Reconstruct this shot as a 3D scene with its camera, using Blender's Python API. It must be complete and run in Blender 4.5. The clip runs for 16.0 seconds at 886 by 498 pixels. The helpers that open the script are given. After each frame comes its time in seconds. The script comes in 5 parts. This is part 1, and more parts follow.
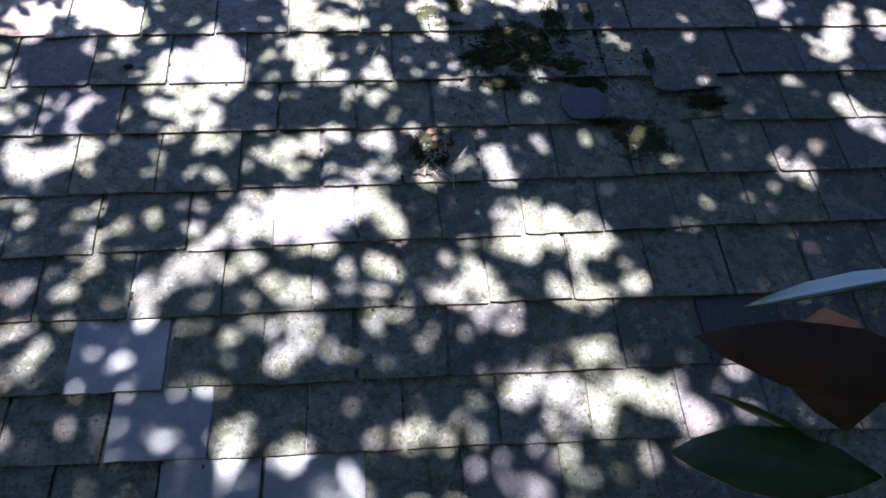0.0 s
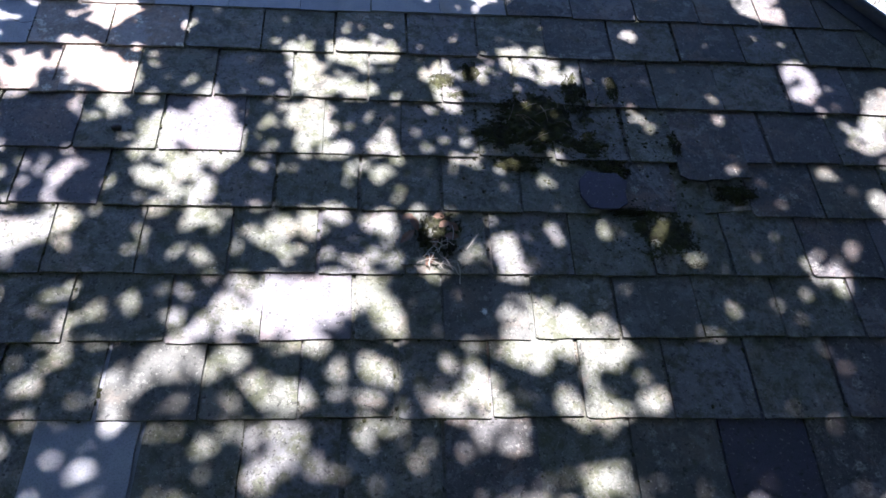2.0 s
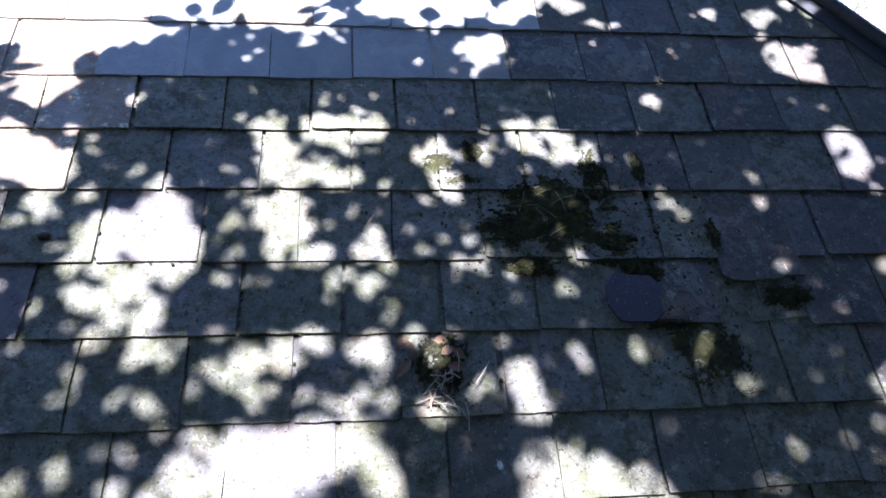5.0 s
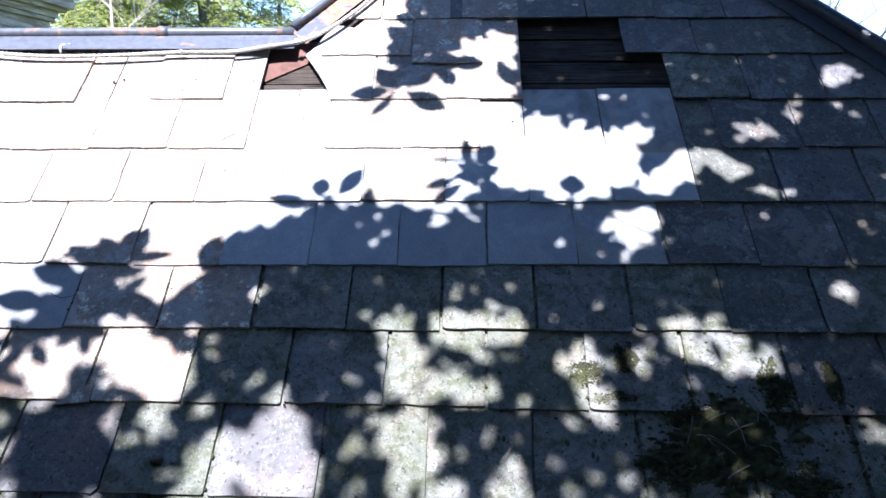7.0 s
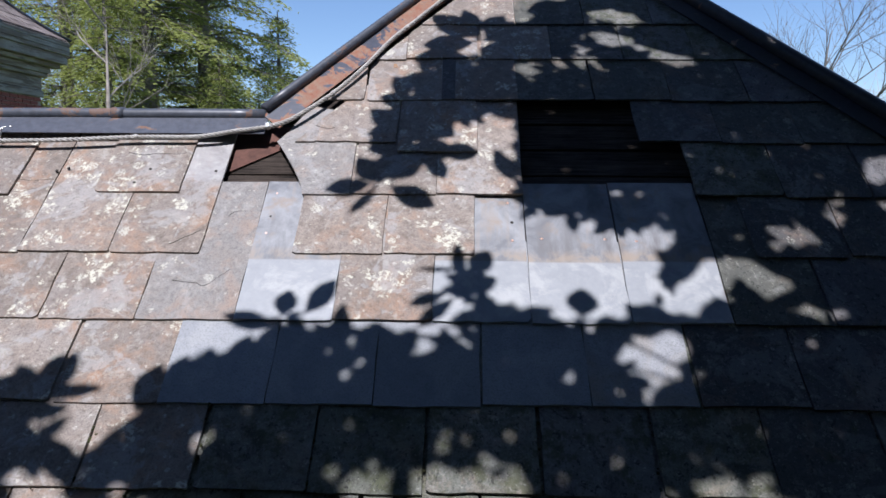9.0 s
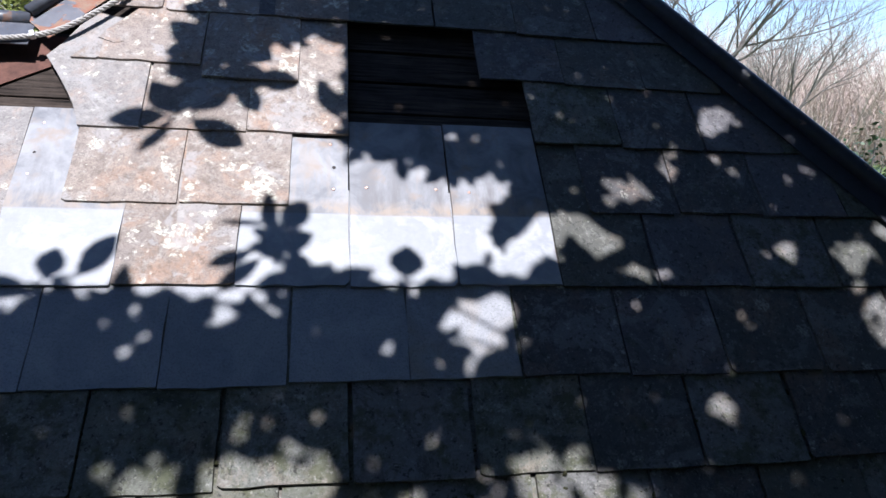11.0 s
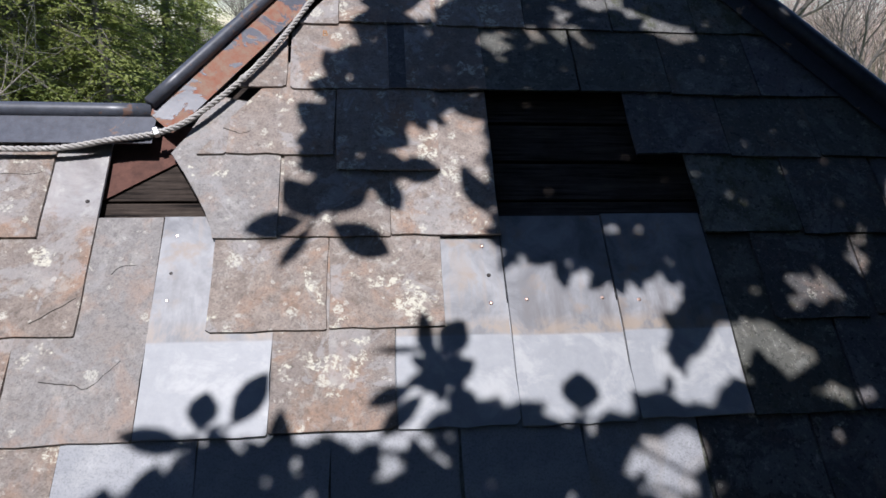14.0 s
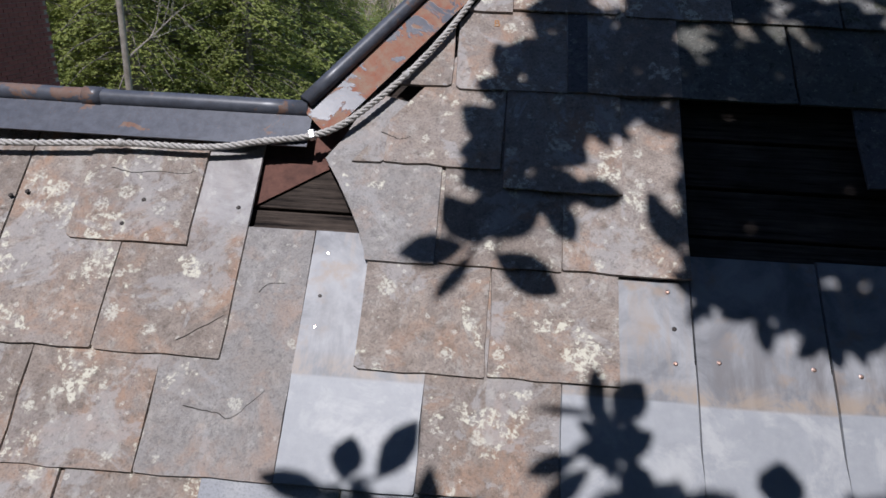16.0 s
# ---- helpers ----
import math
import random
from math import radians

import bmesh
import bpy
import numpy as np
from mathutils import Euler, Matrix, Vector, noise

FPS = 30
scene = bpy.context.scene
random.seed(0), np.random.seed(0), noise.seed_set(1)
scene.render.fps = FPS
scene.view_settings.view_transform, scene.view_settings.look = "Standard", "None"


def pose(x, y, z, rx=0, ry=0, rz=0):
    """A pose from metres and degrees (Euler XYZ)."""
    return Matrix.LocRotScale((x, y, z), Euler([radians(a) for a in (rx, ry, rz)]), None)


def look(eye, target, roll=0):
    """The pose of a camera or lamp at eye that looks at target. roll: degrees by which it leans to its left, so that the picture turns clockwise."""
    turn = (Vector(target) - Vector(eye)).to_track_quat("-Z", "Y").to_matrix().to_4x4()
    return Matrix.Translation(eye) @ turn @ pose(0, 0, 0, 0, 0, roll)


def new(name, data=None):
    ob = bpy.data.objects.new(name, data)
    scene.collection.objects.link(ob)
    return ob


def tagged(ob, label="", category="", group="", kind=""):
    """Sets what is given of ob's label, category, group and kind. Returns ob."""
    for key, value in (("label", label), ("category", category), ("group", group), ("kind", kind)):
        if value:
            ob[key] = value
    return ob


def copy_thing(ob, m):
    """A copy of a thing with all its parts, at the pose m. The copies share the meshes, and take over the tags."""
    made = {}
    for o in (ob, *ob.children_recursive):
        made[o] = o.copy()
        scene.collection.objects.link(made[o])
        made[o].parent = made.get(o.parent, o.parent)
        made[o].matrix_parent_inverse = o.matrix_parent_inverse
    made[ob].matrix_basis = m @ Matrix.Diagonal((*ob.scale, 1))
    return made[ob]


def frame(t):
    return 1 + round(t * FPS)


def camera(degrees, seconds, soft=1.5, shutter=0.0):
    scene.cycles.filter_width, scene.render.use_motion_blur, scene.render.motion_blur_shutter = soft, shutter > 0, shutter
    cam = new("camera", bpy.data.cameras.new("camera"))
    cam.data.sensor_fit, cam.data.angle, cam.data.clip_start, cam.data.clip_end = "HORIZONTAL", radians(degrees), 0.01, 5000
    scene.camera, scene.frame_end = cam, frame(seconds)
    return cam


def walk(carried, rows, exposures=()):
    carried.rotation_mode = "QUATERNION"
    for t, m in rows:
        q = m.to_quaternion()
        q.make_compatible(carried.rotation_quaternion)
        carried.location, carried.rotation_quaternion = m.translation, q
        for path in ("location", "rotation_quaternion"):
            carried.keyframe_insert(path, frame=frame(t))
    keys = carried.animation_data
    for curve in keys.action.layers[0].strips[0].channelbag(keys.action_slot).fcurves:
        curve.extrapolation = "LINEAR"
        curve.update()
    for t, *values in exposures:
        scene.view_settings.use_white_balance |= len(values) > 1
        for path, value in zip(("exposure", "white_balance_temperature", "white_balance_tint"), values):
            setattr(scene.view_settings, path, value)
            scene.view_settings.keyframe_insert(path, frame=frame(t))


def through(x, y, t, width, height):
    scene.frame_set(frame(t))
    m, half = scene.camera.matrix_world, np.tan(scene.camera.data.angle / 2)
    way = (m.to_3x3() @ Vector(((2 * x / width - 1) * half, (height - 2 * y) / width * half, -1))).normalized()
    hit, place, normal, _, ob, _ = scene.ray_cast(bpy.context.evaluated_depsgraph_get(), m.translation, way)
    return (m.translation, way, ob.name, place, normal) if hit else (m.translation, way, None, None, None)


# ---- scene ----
cam = camera(66.76, 16.0, soft=1.6)
PATH = [
    (0.0, -0.1946, -4.0771, 4.3386, 72.408, 1.178, -6.987),
    (0.5, -0.1843, -3.9844, 4.4260, 72.282, 0.187, -7.191),
    (1.0, -0.1738, -3.9150, 4.4612, 73.036, -0.629, -7.440),
    (1.5, -0.1366, -3.8520, 4.5144, 73.141, -1.205, -7.540),
    (2.0, -0.1773, -3.7864, 4.5640, 73.588, -1.665, -6.101),
    (2.5, -0.2005, -3.7311, 4.5977, 73.935, -1.264, -3.085),
    (3.0, -0.2866, -3.7385, 4.6548, 73.112, -2.633, -4.142),
    (3.5, -0.3532, -3.7366, 4.6975, 73.514, -2.914, -7.389),
    (4.0, -0.3430, -3.5435, 4.7511, 74.119, -1.884, -4.700),
    (4.2, -0.2551, -3.4634, 4.7359, 73.906, -1.625, -6.930),
    (6.3, -0.1508, -3.0037, 5.1085, 74.950, -0.851, -8.017),
    (6.5, -0.1458, -2.9555, 5.1496, 76.591, 0.209, -4.989),
    (7.0, -0.2607, -2.8383, 5.2142, 79.165, 0.109, 1.414),
    (7.5, -0.3580, -2.7636, 5.3073, 81.489, 0.484, 5.630),
    (8.0, -0.3653, -2.6390, 5.3602, 84.537, 0.622, 6.661),
    (8.5, -0.3080, -2.5402, 5.3929, 84.743, 0.459, 5.019),
    (9.0, -0.2364, -2.4184, 5.3937, 83.181, -0.285, 1.290),
    (9.5, -0.1480, -2.3435, 5.4193, 80.295, -1.010, -3.217),
    (10.0, -0.1049, -2.2900, 5.4241, 78.120, -1.911, -7.418),
    (10.2, -0.0875, -2.2623, 5.4450, 77.442, -1.934, -8.557),
    (12.3, -0.0884, -2.0231, 5.6217, 75.045, -3.841, -10.460),
    (12.5, -0.1209, -1.9913, 5.6762, 75.161, -3.558, -9.823),
    (13.0, -0.2081, -1.9292, 5.7847, 75.056, -2.315, -9.380),
    (13.5, -0.2919, -1.8891, 5.8323, 74.126, -1.119, -8.277),
    (14.0, -0.3942, -1.7970, 5.8592, 71.757, -1.495, -6.661),
    (14.5, -0.5643, -1.7419, 5.9356, 70.188, 0.248, 2.775),
    (15.0, -0.6190, -1.6747, 5.9653, 69.874, -0.100, 4.611),
    (15.5, -0.6239, -1.5871, 5.9637, 68.101, -1.100, 4.982),
    (16.0, -0.5364, -1.5031, 5.9727, 67.272, -2.555, 3.783),
]
EXPOSURES = [(t, e, 5880 if t < 5 else 5580 if t < 7.2 else 5780 if t < 13.2 else 5930, 21 if t < 5 else 15) for t, e in ((0.0, 2.72), (1.2, 2.62), (4.2, 2.64), (6.3, 3.1), (6.6, 2.9), (7.0, 2.25), (7.5, 1.12), (8.0, 0.65), (9.0, 0.43), (10.0, 0.73), (12.5, 1.0), (13.0, 0.8), (13.5, 0.5), (14.5, 0.15), (16.0, 0.0))]
walk(cam, [(t, pose(x, y, z, rx, ry, rz)) for t, x, y, z, rx, ry, rz in PATH], EXPOSURES)

# ---- light ----
SUN = Vector((-0.12, -0.45, 0.885)).normalized()  # towards the sun
world = bpy.data.worlds.new("sky")
scene.world = world
world.use_nodes = True
wn = world.node_tree
sky = wn.nodes.new("ShaderNodeTexSky")
sky.sky_type, sky.sun_disc = "NISHITA", False
sky.sun_elevation, sky.sun_rotation = math.asin(SUN.z), math.atan2(SUN.x, SUN.y)
wn.links.new(sky.outputs[0], wn.nodes["Background"].inputs[0])
sky.dust_density, sky.ozone_density = 0.1, 3.0
wn.nodes["Background"].inputs[1].default_value = 0.098
sun = new("sun", bpy.data.lights.new("sun", "SUN"))
sun.data.energy, sun.data.angle, sun.data.color = 4.6, radians(0.53), (1.0, 0.95, 0.88)
sun.matrix_world = look(SUN * 30, (0, 0, 0))

# ---- materials ----


class Nodes:
    """A node material, built step by step."""

    def __init__(self, name, base=None):
        self.mat = base.copy() if base else bpy.data.materials.new(name)
        self.mat.name = name
        self.mat.use_nodes = True
        self.tree = self.mat.node_tree
        self.out = self.tree.nodes["Principled BSDF"]

    def add(self, kind, **values):
        node = self.tree.nodes.new(kind)
        for key, value in values.items():
            node.inputs[key.replace("_", " ")].default_value = value
        return node

    def link(self, a, b):
        self.tree.links.new(a, b)

    def place(self, shift=True):
        """World position, moved by a step of its own for every object."""
        at = self.tree.nodes.new("ShaderNodeNewGeometry").outputs["Position"]
        if not shift:
            return at
        info = self.tree.nodes.new("ShaderNodeObjectInfo").outputs["Random"]
        mul = self.add("ShaderNodeMath")
        mul.operation = "MULTIPLY"
        mul.inputs[1].default_value = 37.0
        self.link(info, mul.inputs[0])
        add = self.add("ShaderNodeVectorMath")
        self.link(at, add.inputs[0])
        self.link(mul.outputs[0], add.inputs[1])
        return add.outputs[0]

    def noise(self, at, scale, detail=4.0, rough=0.6, distort=0.0):
        n = self.add("ShaderNodeTexNoise", Scale=scale, Detail=detail, Roughness=rough, Distortion=distort)
        self.link(at, n.inputs["Vector"])
        return n.outputs["Fac"]

    def rosettes(self, at, scale, rare):
        """Round, frilly patches of lichen of many sizes; rare: 0 is everywhere, 1 is nowhere."""
        wobble = self.add("ShaderNodeTexNoise", Scale=scale * 3.2, Detail=5.0, Roughness=0.75)
        self.link(at, wobble.inputs["Vector"])
        shift = self.add("ShaderNodeVectorMath")
        shift.operation = "MULTIPLY_ADD"
        shift.inputs[1].default_value = (0.85 / scale,) * 3
        self.link(wobble.outputs["Color"], shift.inputs[0])
        self.link(at, shift.inputs[2])
        cells = self.add("ShaderNodeTexVoronoi", Scale=scale)
        self.link(shift.outputs[0], cells.inputs["Vector"])
        tone = self.add("ShaderNodeSeparateXYZ")
        self.link(cells.outputs["Color"], tone.inputs[0])
        edge = self.add("ShaderNodeMath")
        edge.operation = "SUBTRACT"
        self.link(self.ramp(tone.outputs["X"], rare, 1.0, 0.0, 0.5), edge.inputs[0])
        self.link(cells.outputs["Distance"], edge.inputs[1])
        body = self.ramp(self.noise(at, scale * 7, 4, 0.7), 0.42, 0.55, 0.0, 1.0)
        return self.times(self.ramp(edge.outputs[0], 0.0, 0.07), body)

    def ramp(self, fac, lo, hi, a=0.0, b=1.0):
        r = self.add("ShaderNodeMapRange")
        for i, v in enumerate((lo, hi, a, b)):
            r.inputs[1 + i].default_value = v
        self.link(fac, r.inputs[0])
        return r.outputs[0]

    def mix(self, fac, a, b):
        m = self.tree.nodes.new("ShaderNodeMix")
        m.data_type = "RGBA"
        for socket, v in ((m.inputs["Factor"], fac), (m.inputs[6], a), (m.inputs[7], b)):
            if isinstance(v, (int, float)):
                socket.default_value = v
            elif isinstance(v, tuple):
                socket.default_value = (*v, 1)
            else:
                self.link(v, socket)
        return m.outputs[2]

    def times(self, a, b):
        m = self.add("ShaderNodeMath")
        m.operation = "MULTIPLY"
        for socket, v in zip(m.inputs, (a, b)):
            if isinstance(v, (int, float)):
                socket.default_value = v
            else:
                self.link(v, socket)
        return m.outputs[0]

    def random(self):
        return self.tree.nodes.new("ShaderNodeObjectInfo").outputs["Random"]

    def island(self):
        return self.tree.nodes.new("ShaderNodeNewGeometry").outputs["Random Per Island"]

    def finish(self, colour, rough=0.7, bump=None, strength=0.3, depth=0.002, metal=0.0):
        for key, v in (("Base Color", colour), ("Roughness", rough), ("Metallic", metal)):
            if isinstance(v, tuple):
                self.out.inputs[key].default_value = (*v, 1)
            elif isinstance(v, (int, float)):
                self.out.inputs[key].default_value = v
            else:
                self.link(v, self.out.inputs[key])
        if bump is not None:
            b = self.add("ShaderNodeBump", Strength=strength, Distance=depth)
            self.link(bump, b.inputs["Height"])
            self.link(b.outputs[0], self.out.inputs["Normal"])
        return self.mat


def slate_material(name, dark, light, stain, lichen=0.0, moss=0.0, rough=0.65, relief=0.5):
    """Slate: cloudy grey, stained in patches, pitted; lichen and moss cover the given share."""
    n = Nodes(name)
    at = n.place()
    fine, mid, broad = n.noise(at, 190, 5, 0.75), n.noise(at, 28, 6, 0.7), n.noise(at, 6.5, 4, 0.6, 0.6)
    c = n.mix(n.ramp(mid, 0.3, 0.7), dark, light)
    c = n.mix(n.ramp(broad, 0.45, 0.68, 0, 0.8), c, stain)
    c = n.mix(n.ramp(n.random(), 0, 1, 0, 0.32), c, tuple(0.45 * v for v in dark))
    c = n.mix(n.ramp(fine, 0.48, 0.68, 0, 0.65), c, tuple(0.4 * v for v in dark))
    if lichen:
        rusty = n.times(n.ramp(n.noise(at, 5, 8, 0.74, 0.5), 0.50, 0.66), 0.6 * lichen)
        c = n.mix(rusty, c, (0.40, 0.235, 0.145))
        worn = n.ramp(n.noise(at, 4.2, 9, 0.66, 0.9), 0.55, 0.58, 0, 0.5 * lichen)
        c = n.mix(worn, c, (0.375, 0.37, 0.372))
        browned = n.ramp(n.noise(at, 9, 8, 0.8, 0.5), 0.54, 0.66, 0, 0.42 * lichen)
        c = n.mix(browned, c, (0.20, 0.15, 0.115))
        bloom = n.ramp(n.noise(at, 17, 9, 0.82, 0.4), 0.53, 0.60, 0, 0.5 * lichen)
        c = n.mix(bloom, c, (0.44, 0.42, 0.385))
        grime = n.ramp(n.noise(at, 45, 8, 0.82), 0.52, 0.64, 0, 0.6)
        c = n.mix(grime, c, tuple(0.42 * v for v in dark))
        c = n.mix(n.times(n.rosettes(at, 19, 0.92 - 0.14 * lichen), 0.75 * min(1.0, 1.2 * lichen)), c, (0.60, 0.585, 0.50))
        c = n.mix(n.times(n.rosettes(at, 60, 0.96 - 0.14 * lichen), 0.6 * min(1.0, 1.2 * lichen)), c, (0.66, 0.64, 0.57))
        spots = n.times(n.ramp(n.noise(at, 52, 8, 0.8), 0.49, 0.54), n.ramp(n.noise(at, 9, 4, 0.62, 0.3), 0.785 - 0.2 * lichen, 0.82 - 0.2 * lichen))
        c = n.mix(n.times(spots, 0.9), c, (0.62, 0.60, 0.50))
        specks = n.ramp(n.noise(at, 130, 5, 0.7), 0.64, 0.69, 0, 0.6)
        c = n.mix(specks, c, (0.52, 0.48, 0.43))
    if moss:
        tone = n.random()
        c = n.mix(n.ramp(tone, 0.55, 0.75, 0, 0.35), c, (0.112, 0.118, 0.088))
        c = n.mix(n.ramp(tone, 0.35, 0.15, 0, 0.45), c, (0.135, 0.128, 0.15))
        green = n.ramp(n.noise(at, 16, 6, 0.75), 0.62 - 0.2 * moss, 0.74 - 0.2 * moss, 0, 0.75)
        c = n.mix(green, c, (0.055, 0.062, 0.024))
        soot = n.ramp(n.noise(at, 7.5, 9, 0.82, 0.6), 0.53, 0.63, 0, 0.8 * min(1, 1.3 * moss))
        c = n.mix(soot, c, (0.032, 0.031, 0.024))
        pits = n.ramp(n.noise(at, 55, 5, 0.75), 0.57, 0.63, 0, 0.85)
        c = n.mix(pits, c, (0.02, 0.02, 0.017))
        blots = n.ramp(n.noise(at, 26, 7, 0.78, 0.4), 0.655, 0.68, 0, 0.92 * min(1, 1.5 * moss))
        c = n.mix(blots, c, (0.012, 0.012, 0.009))
        specks = n.ramp(n.noise(at, 100, 4, 0.65), 0.62, 0.68, 0, 0.55)
        c = n.mix(specks, c, (0.38, 0.38, 0.335))
    height = n.mix(0.45, mid, fine)
    return n.finish(c, n.ramp(mid, 0.3, 0.7, rough - 0.12, rough + 0.12), height, relief, 0.004)


WEATHERED = slate_material("weathered_slate", (0.195, 0.157, 0.132), (0.405, 0.345, 0.30), (0.32, 0.285, 0.265), lichen=1.0, rough=0.82, relief=0.8)
MOSSY = slate_material("mossy_slate", (0.112, 0.117, 0.102), (0.235, 0.241, 0.213), (0.16, 0.162, 0.124), lichen=0.4, moss=0.7, rough=0.8, relief=1.0)
GREY = slate_material("grey_slate", (0.058, 0.057, 0.060), (0.112, 0.108, 0.106), (0.088, 0.08, 0.076), lichen=0.45, moss=0.2, rough=0.72)
FRESH = slate_material("fresh_slate", (0.222, 0.234, 0.262), (0.292, 0.304, 0.328), (0.36, 0.366, 0.374), rough=0.5, relief=0.12)
STAINED = slate_material("stained_slate", (0.21, 0.215, 0.235), (0.33, 0.34, 0.36), (0.27, 0.235, 0.20), rough=0.55, relief=0.2)
PALE = slate_material("pale_slate", (0.235, 0.218, 0.208), (0.39, 0.374, 0.364), (0.31, 0.275, 0.25), lichen=0.65, rough=0.75, relief=0.5)
PURPLE = slate_material("purple_slate", (0.042, 0.037, 0.066), (0.07, 0.06, 0.10), (0.05, 0.047, 0.065), moss=0.15, rough=0.5)


def half_fresh_material(name):
    """Fresh slate whose upper half, long covered, is darker and stained, with a brown line where the next one lay."""
    n = Nodes(name)
    at = n.place()
    y = n.add("ShaderNodeSeparateXYZ")
    n.link(n.tree.nodes.new("ShaderNodeTexCoord").outputs["Object"], y.inputs[0])
    mid, broad = n.noise(at, 30, 5, 0.7), n.noise(at, 7, 5, 0.65, 0.5)
    low = n.mix(n.ramp(mid, 0.3, 0.7), (0.25, 0.262, 0.284), (0.30, 0.312, 0.332))
    high = n.mix(n.ramp(broad, 0.35, 0.6), (0.14, 0.145, 0.16), (0.29, 0.295, 0.31))
    high = n.mix(n.ramp(n.noise(at, 11, 4), 0.56, 0.7, 0, 0.7), high, (0.27, 0.20, 0.145))
    band = n.times(n.ramp(y.outputs["Y"], 0.235, 0.25), n.ramp(y.outputs["Y"], 0.30, 0.26))
    streak = n.add("ShaderNodeVectorMath")
    streak.operation = "MULTIPLY"
    streak.inputs[1].default_value = (11.0, 2.2, 2.2)
    n.link(at, streak.inputs[0])
    runs = n.noise(streak.outputs[0], 1.0, 5, 0.65)
    high = n.mix(n.times(n.ramp(runs, 0.46, 0.62), n.ramp(y.outputs["Y"], 0.5, 0.3)), high, (0.14, 0.135, 0.14))
    high = n.mix(n.ramp(runs, 0.44, 0.36, 0, 0.55), high, (0.29, 0.245, 0.21))
    low = n.mix(n.ramp(broad, 0.5, 0.62, 0, 0.7), low, (0.40, 0.405, 0.41))
    c = n.mix(n.ramp(y.outputs["Y"], 0.238, 0.244), low, high)
    c = n.mix(n.times(band, n.ramp(broad, 0.42, 0.52, 0.0, 0.7)), c, (0.30, 0.235, 0.175))
    return n.finish(c, 0.5, mid, 0.15, 0.003)


def covered_top_material(name):
    """Weathered slate whose head, long covered, has stayed pale and smooth."""
    n = Nodes(name, WEATHERED)
    at = n.place()
    old = n.out.inputs["Base Color"].links[0].from_socket
    y = n.add("ShaderNodeSeparateXYZ")
    n.link(n.tree.nodes.new("ShaderNodeTexCoord").outputs["Object"], y.inputs[0])
    head = n.mix(n.ramp(n.noise(at, 9, 6, 0.7, 0.5), 0.35, 0.65), (0.25, 0.24, 0.245), (0.46, 0.45, 0.45))
    wander = n.add("ShaderNodeMath")
    wander.operation = "ADD"
    n.link(y.outputs["Y"], wander.inputs[0])
    n.link(n.ramp(n.noise(at, 14, 6, 0.75), 0.3, 0.7, -0.07, 0.07), wander.inputs[1])
    n.link(n.mix(n.ramp(wander.outputs[0], 0.30, 0.36, 0, 0.8), old, head), n.out.inputs["Base Color"])
    return n.mat


HALF_FRESH = half_fresh_material("half_fresh_slate")


def plain(name, a, b, scale=12.0, rough=0.7, metal=0.0, relief=0.3, fine=90.0, per_island=0.0, depth=0.003):
    """Two tones, mixed by a broad and a fine noise."""
    n = Nodes(name)
    at = n.place(False)
    f, g = n.noise(at, scale, 5, 0.65), n.noise(at, fine, 3, 0.6)
    c = n.mix(n.ramp(f, 0.32, 0.68), a, b)
    c = n.mix(n.ramp(g, 0.5, 0.75, 0, 0.35), c, tuple(0.5 * v for v in a))
    if per_island:
        c = n.mix(n.ramp(n.island(), 0, 1, 0, per_island), c, tuple(0.35 * v for v in a))
    return n.finish(c, rough, n.mix(0.5, f, g), relief, depth, metal)


def painted_metal(name, paint, rusty, share, pale=(0.30, 0.235, 0.195)):
    """Old painted sheet metal, rusted through in patches."""
    n = Nodes(name)
    at = n.place(False)
    big, mid, fine = n.noise(at, 9, 6, 0.68, 0.5), n.noise(at, 38, 5, 0.7), n.noise(at, 160, 3)
    c = n.mix(n.ramp(mid, 0.35, 0.7, 0, 0.6), paint, tuple(min(1, 1.9 * v + 0.01) for v in paint))
    where = n.ramp(big, 0.66 - 0.3 * share, 0.69 - 0.3 * share)
    c = n.mix(where, c, n.mix(n.ramp(mid, 0.35, 0.65), rusty, pale))
    edge = n.times(n.ramp(fine, 0.62, 0.7), 0.5)
    c = n.mix(edge, c, tuple(0.6 * v for v in rusty))
    return n.finish(c, n.ramp(where, 0, 1, 0.38, 0.75), n.mix(0.5, mid, where), 0.25, 0.002)


BLACK_METAL = painted_metal("black_painted_metal", (0.028, 0.031, 0.042), (0.15, 0.07, 0.045), 0.12)
RIDGE_METAL = painted_metal("ridge_metal", (0.06, 0.066, 0.082), (0.15, 0.08, 0.055), 0.3, (0.17, 0.12, 0.10))
APRON_METAL = painted_metal("apron_metal", (0.06, 0.065, 0.082), (0.17, 0.085, 0.055), 0.2, (0.19, 0.135, 0.11))
RUST_METAL = painted_metal("rusted_metal", (0.03, 0.035, 0.055), (0.25, 0.085, 0.045), 0.72, (0.25, 0.17, 0.12))



def board_wood(name, dark, light):
    """Weathered board, its grain and checks drawn out along the board."""
    n = Nodes(name)
    stretch = n.add("ShaderNodeVectorMath")
    stretch.operation = "MULTIPLY"
    stretch.inputs[1].default_value = (5.0, 90.0, 90.0)
    n.link(n.place(), stretch.inputs[0])
    grain, broad = n.noise(stretch.outputs[0], 1.0, 6, 0.7), n.noise(n.place(), 9, 4)
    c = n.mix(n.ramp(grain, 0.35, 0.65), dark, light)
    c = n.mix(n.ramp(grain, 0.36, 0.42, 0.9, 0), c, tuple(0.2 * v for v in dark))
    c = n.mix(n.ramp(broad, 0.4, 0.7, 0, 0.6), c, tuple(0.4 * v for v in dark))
    return n.finish(c, 0.85, grain, 0.9, 0.006)


